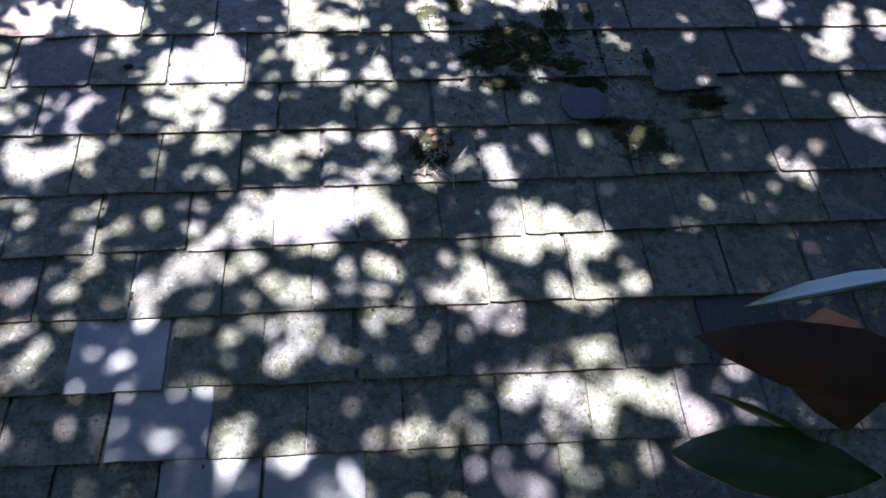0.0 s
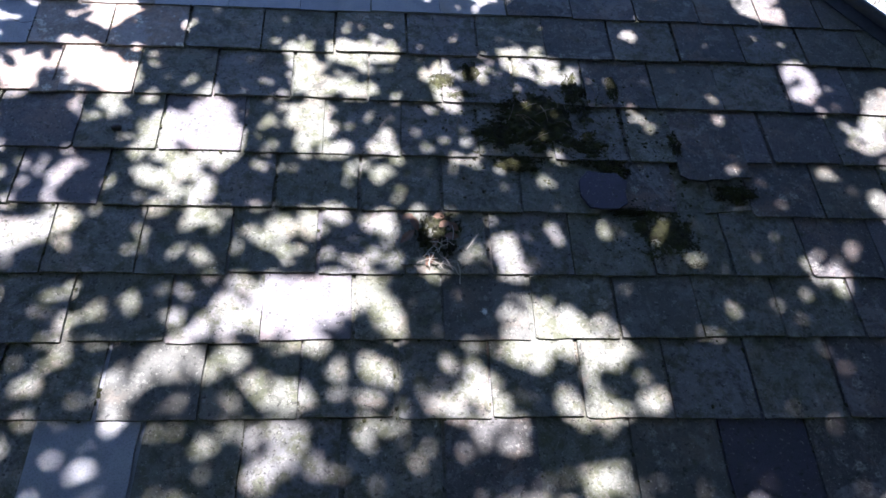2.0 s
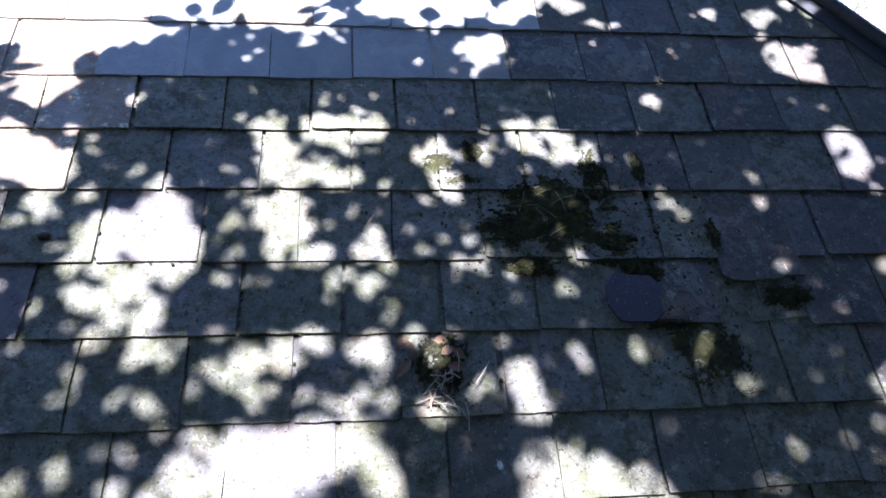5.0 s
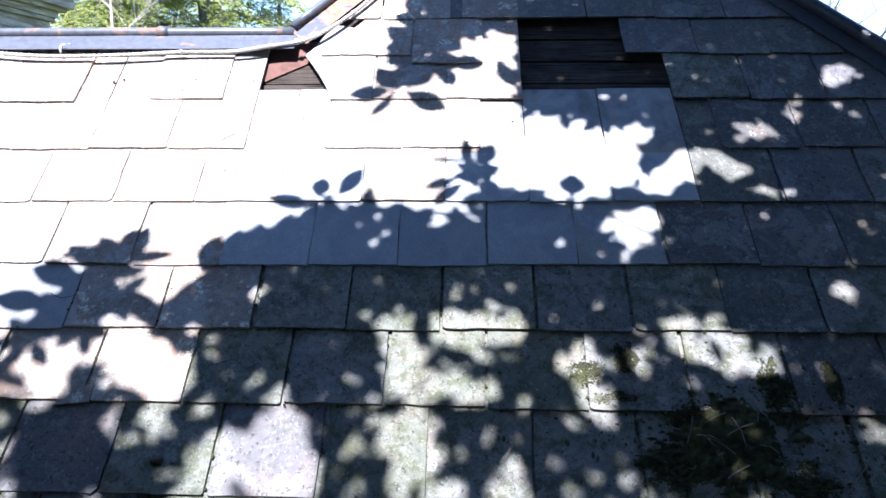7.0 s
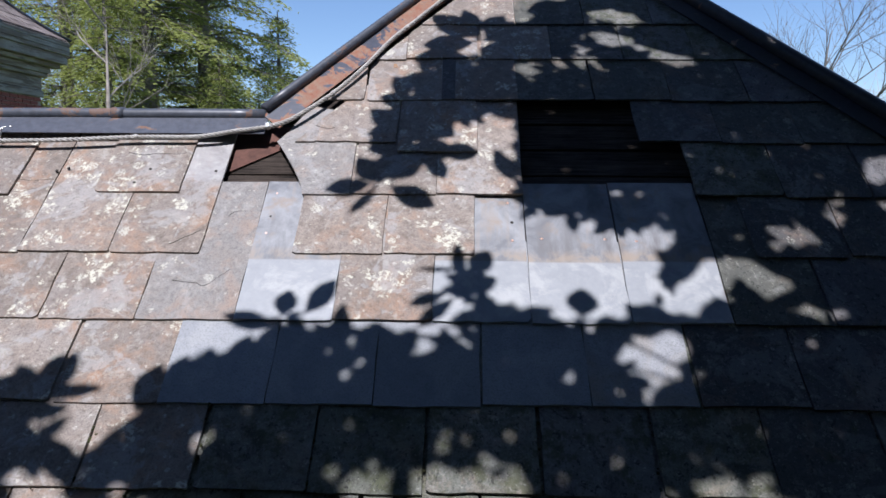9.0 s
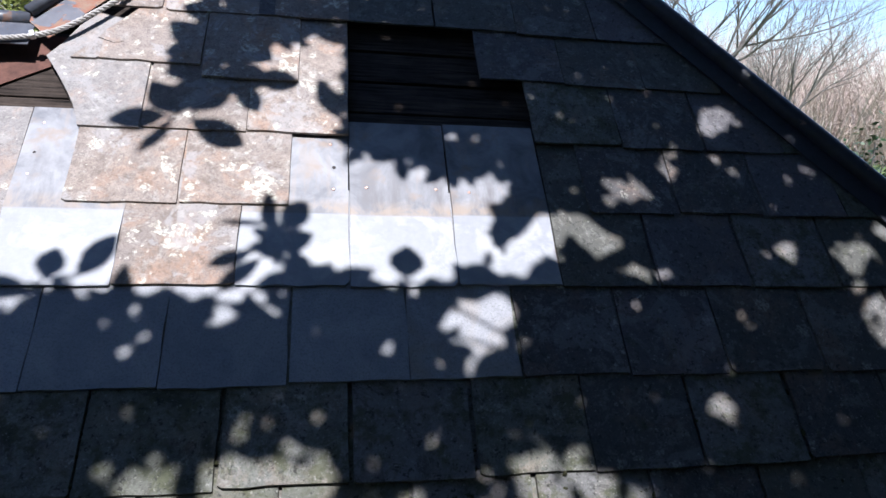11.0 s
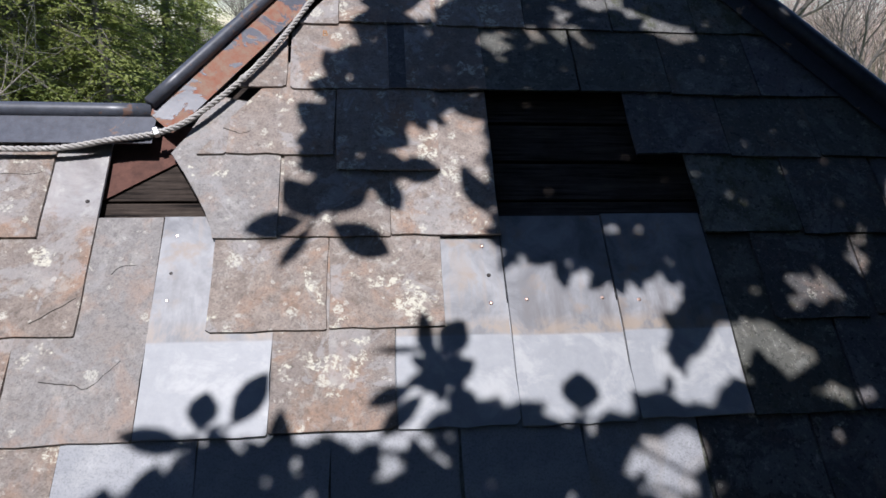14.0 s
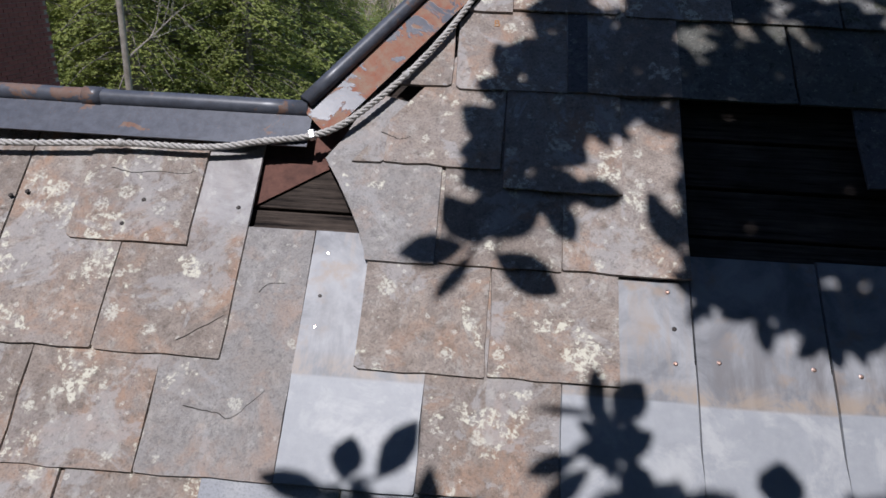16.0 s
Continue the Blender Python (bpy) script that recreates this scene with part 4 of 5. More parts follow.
def foliage_height(u, v):
    return 3.1 + 1.6 * max(0.0, -0.55 - v) + 0.5 * max(0.0, u - 0.7)


rng = random.Random(21)
lv, lf, tufts = [], [], []
count = 0
STEP = 0.05
SUN_ROOF = ROOF.inverted().to_3x3() @ SUN
cells = [(-3.2 + STEP * i, -4.3 + STEP * j) for i in range(122) for j in range(122) for _ in range(2)]
for u, v in cells:
    u, v = u + rng.uniform(-0.6, 0.6) * STEP, v + rng.uniform(-0.6, 0.6) * STEP
    if v < -0.9 and u < 0.6 and rng.random() < 0.3:
        continue
    stray = v < -0.55 and rng.random() < 0.055
    if not under_crown(u, v) or in_gap(u, v) and not stray:
        continue
    h = min(11.5, foliage_height(u, v)) * rng.uniform(0.93, 1.12)
    for l0, l1 in ((0.06, 0.11),) if stray else ((0.12, 0.165), (0.09, 0.12), (0.06, 0.085)):
        l, a, lean = rng.uniform(l0, l1), rng.uniform(0, 6.283), rng.uniform(-0.45, 0.45)
        du, dv = math.cos(a), math.sin(a)
        # the shadow of the blade: two ends and two sides
        su, sv2 = du - lean * SUN_ROOF.x / SUN_ROOF.z, dv - lean * SUN_ROOF.y / SUN_ROOF.z
        n0 = math.sqrt(1 + lean * lean)
        spots = ((0.5 * su * l / n0, 0.5 * sv2 * l / n0), (-0.5 * su * l / n0, -0.5 * sv2 * l / n0), (-dv * l * 0.2, du * l * 0.2), (dv * l * 0.2, -du * l * 0.2), (0.25 * su * l / n0 - dv * l * 0.17, 0.25 * sv2 * l / n0 + du * l * 0.17), (0.25 * su * l / n0 + dv * l * 0.17, 0.25 * sv2 * l / n0 - du * l * 0.17))
        if not stray and any(in_gap(u + x, v + y, 0.72) for x, y in spots) or sum(not under_crown(u + x, v + y) for x, y in spots) > 2:
            continue
        way_ = (U_AXIS * du + V_AXIS * dv + N_AXIS * lean).normalized()
        c = towards_sun(u, v, h)
        leaf_lists(c - way_ * l * 0.5, way_, (SUN + Vector((rng.uniform(-0.5, 0.5), rng.uniform(-0.5, 0.5), rng.uniform(-0.4, 0.4)))).normalized(), l, l * 0.46, lv, lf)
        count += 1
        if count % 420 == 0:
            tufts.append(c)
        break
crown = from_lists("crown", lv, lf, LEAF, magnolia, "dense glossy dark green leaves", BACK)
tagged(crown, kind="stuff")

# whorls of leaves at the crown's far edge, each (u, v, first angle, leaves, length)
SPRAYS = ((-1.90, -1.15, 40, 8, 0.14), (-1.80, -1.27, 10, 8, 0.14), (-1.97, -1.27, 70, 7, 0.14), (-1.80, -1.38, 30, 7, 0.13), (-0.26, 0.66, 20, 6, 0.13), (-0.25, 0.47, 60, 6, 0.13), (-0.34, 0.44, 10, 6, 0.13), (0.16, -0.05, 200, 5, 0.11), (0.31, -0.09, 290, 5, 0.11), (0.46, -0.06, 220, 5, 0.11), (-0.46, 0.28, 20, 6, 0.12), (-0.38, 0.34, 50, 6, 0.12), (-0.43, 0.44, 10, 6, 0.12), (-0.21, -0.39, 30, 6, 0.09), (-0.77, -0.56, 60, 5, 0.07), (-1.47, -0.86, 15, 6, 0.12), (-1.52, -0.93, 40, 6, 0.12))
SPRAYS += ((-1.42, -0.95, 0, 6, 0.12), (-1.60, -1.0, 20, 6, 0.12), (-1.5, -1.05, 50, 6, 0.12), (-1.66, -1.1, 10, 6, 0.13), (-0.50, 0.22, 30, 5, 0.10), (-0.36, 0.52, 0, 6, 0.11), (-0.47, 0.17, 10, 6, 0.10), (-0.40, 0.19, 40, 6, 0.10))
# single leaves of the twigs that stand out at the edge, each (u, v, angle, length, width to length)
HOLE_TWIG = ((-0.555, 0.055, -170, 0.171, 0.46), (-0.533, 0.038, -125, 0.159, 0.24), (-0.482, 0.04, -29, 0.19, 0.47), (-0.519, 0.062, 127, 0.168, 0.55), (-0.512, 0.07, 86, 0.167, 0.53), (-0.476, 0.08, 48, 0.151, 0.5), (-0.351, 0.21, -63, 0.147, 0.48), (-0.41, 0.224, 161, 0.185, 0.56), (-0.425, 0.241, -5, 0.178, 0.58), (-0.307, 0.229, -4, 0.149, 0.51), (-0.441, 0.346, 141, 0.194, 0.55), (-0.441, 0.346, -171, 0.155, 0.69), (-0.425, 0.364, 25, 0.17, 0.63), (-0.425, 0.382, 106, 0.236, 0.42), (-0.395, 0.402, -34, 0.18, 0.59), (-0.442, 0.552, 116, 0.154, 0.51), (-0.426, 0.663, -42, 0.171, 0.16), (-0.441, 0.513, 164, 0.125, 0.62), (-0.101, 0.24, -67, 0.19, 0.37))
HIGH_TWIG = ((-0.148, 0.965, 143, 0.271, 0.48), (-0.147, 0.987, 110, 0.203, 0.42), (-0.121, 0.986, 58, 0.17, 0.62), (-0.175, 0.922, -175, 0.227, 0.54), (-0.123, 0.942, 32, 0.223, 0.58), (-0.02, 0.938, 37, 0.225, 0.52), (-0.204, 0.816, -177, 0.235, 0.5), (0.294, 1.225, -162, 0.232, 0.57), (0.235, 0.927, 147, 0.173, 0.75), (0.491, 1.289, -159, 0.242, 0.59), (-0.305, 0.657, 178, 0.186, 0.51), (-0.281, 0.579, -152, 0.19, 0.58), (0, 0.85, 159, 0.134, 0.82), (0.321, 1.012, 149, 0.142, 0.7))
LOW_TWIG = ((-0.71, -0.506, 59, 0.154, 0.43), (-0.787, -0.515, 82, 0.096, 0.71), (-0.803, -0.549, 169, 0.174, 0.31), (-0.232, -0.357, 93, 0.138, 0.34), (-0.193, -0.342, 56, 0.116, 0.66), (-0.23, -0.325, -179, 0.149, 0.12), (-0.273, -0.423, -158, 0.129, 0.34), (-0.248, -0.446, -139, 0.151, 0.31), (0.153, -0.507, 85, 0.108, 0.91), (-0.21, -0.419, 29, 0.119, 0.5), (-0.186, -0.442, -44, 0.096, 0.81), (-0.245, -0.371, -57, 0.086, 0.93))
OUTER_TWIG = ((-1.455, -0.786, 61, 0.152, 0.64), (-1.439, -0.805, 136, 0.156, 0.42), (-1.509, -0.816, 152, 0.163, 0.42), (-1.461, -0.796, 9, 0.201, 0.21), (-1.561, -0.875, 165, 0.202, 0.45), (-1.521, -0.974, 179, 0.199, 0.42), (-1.573, -1.019, -156, 0.207, 0.27), (-1.39, -0.917, -42, 0.201, 0.38), (-1.528, -0.865, -42, 0.234, 0.38), (-1.561, -0.827, -88, 0.148, 0.83), (-1.517, -0.845, 47, 0.137, 0.83), (-1.561, -0.827, 61, 0.115, 1), (-1.155, -0.837, 75, 0.153, 0.54), (-1.193, -0.894, -91, 0.139, 0.53), (-1.547, -0.768, -174, 0.129, 0.2), (-1.062, -0.778, 84, 0.122, 0.66), (-0.976, -0.756, 93, 0.126, 0.6), (-0.893, -0.715, 87, 0.125, 0.62), (-1.648, -0.969, 174, 0.194, 0.42))
sv, sf, tv, tf, ends = [], [], [], [], []
for u, v, a, n, l in SPRAYS:
    h = foliage_height(u, v) * rng.uniform(0.88, 0.98)
    c = towards_sun(u, v, h)
    ends.append(c)
    for k in range(n):
        q = radians(a) + 2 * math.pi * k / n + rng.uniform(-0.25, 0.25)
        leaf_lists(c + SUN * rng.uniform(-0.03, 0.03), flat_way(q, rng, 0.2), SUN, l * rng.uniform(0.85, 1.1), l * 0.47, sv, sf, 0.1)
for u, v, a, l, ratio in HOLE_TWIG + HIGH_TWIG + LOW_TWIG + OUTER_TWIG:
    c = towards_sun(u, v, rng.uniform(2.5, 2.8))
    leaf_lists(c, flat_way(radians(a), rng, 0.08), SUN, l, l * min(1.0, 1.18 * ratio), sv, sf, 0.05)
    ends.append(c)
tagged(from_lists("edge_sprays", sv, sf, LEAF, magnolia, "", BACK), kind="stuff")

# trunk, limbs and the twigs that carry the foliage
TRUNK = Vector((3.6, -7.2, 0))
trunk = spline([(3.6, -7.2, -0.3), (3.7, -7.1, 2.5), (3.8, -7.0, 5.5), (3.7, -6.9, 9.0), (3.4, -6.8, 12.0)], 5)
tube("trunk", trunk, [0.30 - 0.012 * i for i in range(len(trunk))], 12, BARK, magnolia).matrix_basis = BACK
limb = spline([trunk[10], towards_sun(2.9, -1.6, 5.4), towards_sun(1.5, -0.75, 3.9), towards_sun(0.85, 0.1, 3.1), towards_sun(0.35, 0.62, 2.75), towards_sun(0.1, 1.0, 2.7)], 6)
tube("limb", limb, [0.10 - 0.003 * i for i in range(len(limb))], 8, BARK, magnolia).matrix_basis = BACK
second = spline([trunk[14], towards_sun(2.8, -3.3, 8.4), towards_sun(1.0, -2.75, 7.2), towards_sun(-0.6, -2.95, 6.9), towards_sun(-2.6, -2.75, 7.0)], 6)
tube("limb", second, [0.10 - 0.003 * i for i in range(len(second))], 8, BARK, magnolia).matrix_basis = BACK
TO_ROOF = ROOF.inverted()


def foot(p):
    """Where on the roof the shadow of a place falls."""
    q = TO_ROOF @ p
    return q - SUN_ROOF * (q.z / SUN_ROOF.z)


def shaded(p):
    q = foot(p)
    return under_crown(q.x, q.y) or -0.55 < q.x < -0.3 and 0.12 < q.y < 0.5


# every spray hangs on its nearest neighbour that is closer to the limbs
wood = limb[6:] + second[4:]
joined = [(min((p - q).length for q in wood), p) for p in ends + tufts]
joined.sort(key=lambda item: item[0])
held = list(wood)
for _, c in joined:
    near = min(held, key=lambda p: (p - c).length * (1 if shaded(p.lerp(c, 0.5)) and shaded(p.lerp(c, 0.3)) else 3.5))
    if not all(shaded(near.lerp(c, s)) for s in (0.2, 0.4, 0.6, 0.8)) and (near - c).length > 0.09:
        near = c.lerp(near, 0.07 / (near - c).length)
    if (near - c).length > 0.9:
        near = c.lerp(near, 0.9 / (near - c).length)
    bow = near.lerp(c, 0.5) + SUN * 0.04
    tube_lists(spline([near, bow, c], 3), [0.006, 0.0058, 0.0055, 0.005, 0.0045, 0.004, 0.003], 4, tv, tf)
    held.append(c)
tagged(from_lists("twigs", tv, tf, BARK, magnolia, "", BACK), kind="stuff")
# unseen leaves added to block skylight, all round the open side, clear of the sun's way to the roof
ov, of = [], []
rng = random.Random(91)
while len(of) < 64000:
    a, e, r = rng.uniform(-math.pi, math.pi), math.asin(rng.uniform(-0.55, 1.0)), rng.uniform(5.0, 9.0)
    p = Vector((0.4 + r * math.sin(a) * math.cos(e), -2.8 - r * math.cos(a) * math.cos(e), 5.0 + r * math.sin(e)))
    if p.x < -5.5 or abs(a) > 2.05 and (e < radians(52) or p.x < -0.3):
        continue
    q = foot(p)
    if -3.4 < q.x < 3.1 and -4.5 < q.y < 2.3 or (p.y > 0.2 and p.z < 7.5 and p.x < 3.5) or p.z < 0.6:
        continue
    l = rng.uniform(0.24, 0.36)
    way_ = Vector((rng.uniform(-1, 1), rng.uniform(-1, 1), rng.uniform(-1, 1))).normalized()
    side = way_.cross(Vector((rng.uniform(-1, 1), rng.uniform(-1, 1), rng.uniform(-1, 1)))).normalized() * l * 0.28
    n = len(ov)
    ov += [p - way_ * l * 0.5, p + side, p + way_ * l * 0.5, p - side]
    of.append((n, n + 1, n + 2, n + 3))
tagged(from_lists("outer_crown", ov, of, LEAF, magnolia, "glossy dark green leaves", BACK), kind="stuff")


def ray_place(eye, bearing, rise, dist):
    b, e = radians(bearing), radians(rise)
    return Vector(eye) + Vector((-math.sin(b) * math.cos(e), math.cos(b) * math.cos(e), math.sin(e))) * dist


# the low twig beside the eaves and the one that hangs by the hole
node = Vector((0.191, -3.738, 4.115))
tube("low_twig", spline([limb[0] + Vector((0, 0.1, 0)), (2.2, -5.2, 5.0), (1.0, -4.0, 4.15), node], 8), [0.02 - 0.0005 * i for i in range(25)], 6, BARK, magnolia).matrix_basis = BACK


def big_leaf(base, tip, up, width, back=False, droop=0.1):
    v, f = [], []
    d = Vector(tip) - Vector(base)
    leaf_lists(base, d, up, d.length, width, v, f, droop)
    ob = from_lists("leaf", v, f, LEAF_BACK if back else LEAF, magnolia, "brown felted leaf underside" if back else "", BACK)
    smooth(ob.data)
    thick = ob.modifiers.new("blade", "SOLIDIFY")
    thick.thickness = 0.0012
    return ob


big_leaf(node, (0.027, -3.676, 4.138), (-0.25, -0.8, 0.5), 0.052, True, 0.06)
big_leaf((0.263, -3.631, 4.157), (0.123, -3.575, 4.113), (0.0, -0.05, 1.0), 0.036, False, 0.02)
big_leaf((0.138, -3.731, 4.050), (0.001, -3.705, 4.068), (-0.1, -0.65, 0.75), 0.052, False, 0.04)
big_leaf((0.113, -3.716, 4.060), (0.041, -3.672, 4.092), (0.1, 0.55, 0.83), 0.03, False, 0.02)
big_leaf((0.345, -3.456, 3.891), (0.348, -3.384, 4.017), (-0.3, -0.85, 0.4), 0.13, True, 0.03)
# unseen leaves added further up to keep the sun off the low twig
rng = random.Random(17)
hv, hf = [], []
for k in range(60):
    p = Vector((0.16, -3.68, 4.08)) + SUN * rng.uniform(1.3, 1.9) + Vector((rng.gauss(0, 0.11), rng.gauss(0, 0.1), 0))
    leaf_lists(p, flat_way(rng.uniform(0, 6.283), rng, 0.3), SUN, rng.uniform(0.11, 0.16), 0.06, hv, hf)
tagged(from_lists("upper_sprays", hv, hf, LEAF, magnolia, "", BACK), kind="stuff")
EYE1 = (-0.292, -1.889, 5.832)
node = ray_place(EYE1, -37.5, 9, 0.62)
tube("hanging_twig", spline([limb[12], towards_sun(0.95, -0.75, 2.6), node + Vector((0.12, 0.02, 0.3)), node], 8), [0.009 - 0.00024 * i for i in range(25)], 6, BARK, magnolia).matrix_basis = BACK
big_leaf(node, ray_place(EYE1, -36.9, 0.8, 0.62), (-0.3, -0.8, 0.2), 0.062)
big_leaf(node + Vector((0, 0, -0.015)), ray_place(EYE1, -33.0, 2.8, 0.60), (0.2, -0.8, 0.4), 0.05)
big_leaf(node, ray_place(EYE1, -29, 6.5, 0.60), (0.2, -0.6, 0.6), 0.05)

# ---- slates ----
WIDE, LONG, THICK, PITCH = 0.3075, 0.61, 0.0068, 0.311
SLOPE = 0.0185 / LONG
TILT = math.atan(SLOPE)
SLOPE_LOW = 0.026 / LONG  # the old lower courses stand more open
rng = random.Random(77)


def slate_outline(rng, width=WIDE, length=LONG, left=None):
    """A slate from above, tail at y = 0, with slightly nibbled sides and clipped corners."""
    h, j = width / 2 - rng.uniform(0, 0.003), lambda a: rng.uniform(-a, a)
    c0, c1 = rng.choice((0.001, 0.002, 0.003, 0.004, 0.011)), rng.choice((0.001, 0.002, 0.003, 0.004, 0.013))
    out = [(-h + c0, j(0.001)), (-h * 0.6, j(0.003)), (-h * 0.25, j(0.003)), (h * 0.1, j(0.003)), (h * 0.5, j(0.003)), (h - c1, j(0.001)), (h, c1 * rng.uniform(0.5, 1.2)), (h + j(0.003), length * 0.12), (h + j(0.003), length * 0.25), (h + j(0.003), length * 0.42), (h - 0.0005, length), (-h + 0.0005, length),
        (-h + j(0.003), length * 0.42), (-h + j(0.003), length * 0.22), (-h, c0 * rng.uniform(0.5, 1.2))]
    return out


def slate_mesh(outline, name="slate"):
    bm = bmesh.new()
    prism(bm, outline, -THICK, 0.0, 0.0012)
    bmesh.ops.recalc_face_normals(bm, faces=bm.faces)
    me = bpy.data.meshes.new(name)
    bm.to_mesh(me)
    bm.free()
    return me


def meshes_for(material, kinds=5):
    out = []
    for _ in range(kinds):
        me = slate_mesh(slate_outline(rng, WIDE - (0.004 if material in (MOSSY, GREY, PURPLE) else 0)))
        me.materials.append(material)
        out.append(me)
    return out


STOCK = {m.name: meshes_for(m) for m in (WEATHERED, MOSSY, GREY, FRESH, STAINED, PALE, HALF_FRESH, PURPLE)}
COVERED_TOP = covered_top_material("covered_top_slate")


def clip(outline, nx, ny, k):
    """The part of an outline where nx * x + ny * y <= k."""
    out = []
    for (x0, y0), (x1, y1) in zip(outline, outline[1:] + outline[:1]):
        a, b = nx * x0 + ny * y0 - k, nx * x1 + ny * y1 - k
        if a <= 0:
            out.append((x0, y0))
        if a * b < 0:
            t = a / (a - b)
            out.append((x0 + (x1 - x0) * t, y0 + (y1 - y0) * t))
    return out


def lay(u, v, material, turn=0.0, lift=0.0, outline=None, label=""):
    """One slate with the middle of its tail at (u, v)."""
    m = ROOF @ Matrix.Translation((u, v, lift)) @ Matrix.Rotation(-math.atan(SLOPE_LOW) if v < -1.2 else -TILT, 4, "X") @ Matrix.Rotation(radians(turn), 4, "Z")
    if outline is None:
        me = rng.choice(STOCK[material.name])
    else:
        me = slate_mesh(outline)
        me.materials.append(material)
    ob = new("slate", me)
    ob.parent = roof
    ob.matrix_basis = m
    return tagged(ob, label)


def kind_of(u, v):
    """Which slate lies where: weathered brown on the sunny left, mossy low down, grey to the right; at the upper right
    the dark grey also deepens the shade.
    """
    if v < -1.2:
        if u < -1.0 and v > -1.4:
            return WEATHERED
        return MOSSY if rng.random() < (0.35 if u > 0.8 else 0.92) else GREY
    # dark slates put at the upper right to deepen the crown's shade by colour
    if u > 0.55 or u > 0.1 and v > 0.4:
        return GREY if rng.random() < 0.75 else MOSSY
    if v < -0.9:
        return MOSSY if u > -0.9 else WEATHERED
    return WEATHERED


# each course: the height of its tails, a joint to count from, joints that are off the beat, gaps (u from, u to), fresh slates
COURSES = (
    (1.86, 0.02), (1.59, 0.17), (1.325, 0.02), (1.06, 0.018), (0.80, 0.16), (0.53, 0.003), (0.28, -0.162), (0.003, -0.005), (-0.268, -0.176), (-0.532, -0.004),
    (-0.812, -0.166), (-1.06, -0.010), (-1.325, -0.18), (-1.602, -0.045), (-1.857, 0.10), (-2.13, -0.047), (-2.38, 0.083), (-2.648, 0.22), (-2.906, 0.05), (-3.142, 0.195), (-3.40, 0.05), (-3.66, 0.2), (-3.93, 0.05))
GONE = {6: ((-0.06, 0.49),), 7: ((-1.8, -1.6), (-1.25, -0.945), (0.0, 0.6)), 8: ((-1.10, -0.8), (-0.17, 0.74))}
NEW = {10: ((-1.1, 0.14),), 9: ((-0.93, -0.64), (-0.31, 0.63)), 11: ((-1.88, -1.57),), 18: ((-1.2, -0.88),), 19: ((-1.05, -0.74),), 20: ((-0.9, -0.27),)}


# courses that do not run quite level: how far each drops for a metre to the right
SKEW = {12: -0.012, 13: -0.013, 14: -0.018, 15: -0.014, 16: -0.01, 17: -0.025, 18: -0.032, 19: -0.042, 20: -0.045, 21: -0.05, 22: -0.05}


def crack_w(u, v):
    """The height of the slates' faces at a place, near enough."""
    tail = max(row[0] for row in COURSES if row[0] <= v + 0.004)
    if -1.11 < u < -0.94 and v > -0.27:
        tail = -0.532
    elif -1.87 < u < -1.555 and v > -0.26:
        tail = -0.268
    return -(SLOPE_LOW if tail < -1.2 else SLOPE) * (v - tail) + 0.0004


def covered(spans, u):
    return any(a <= u <= b for a, b in spans)


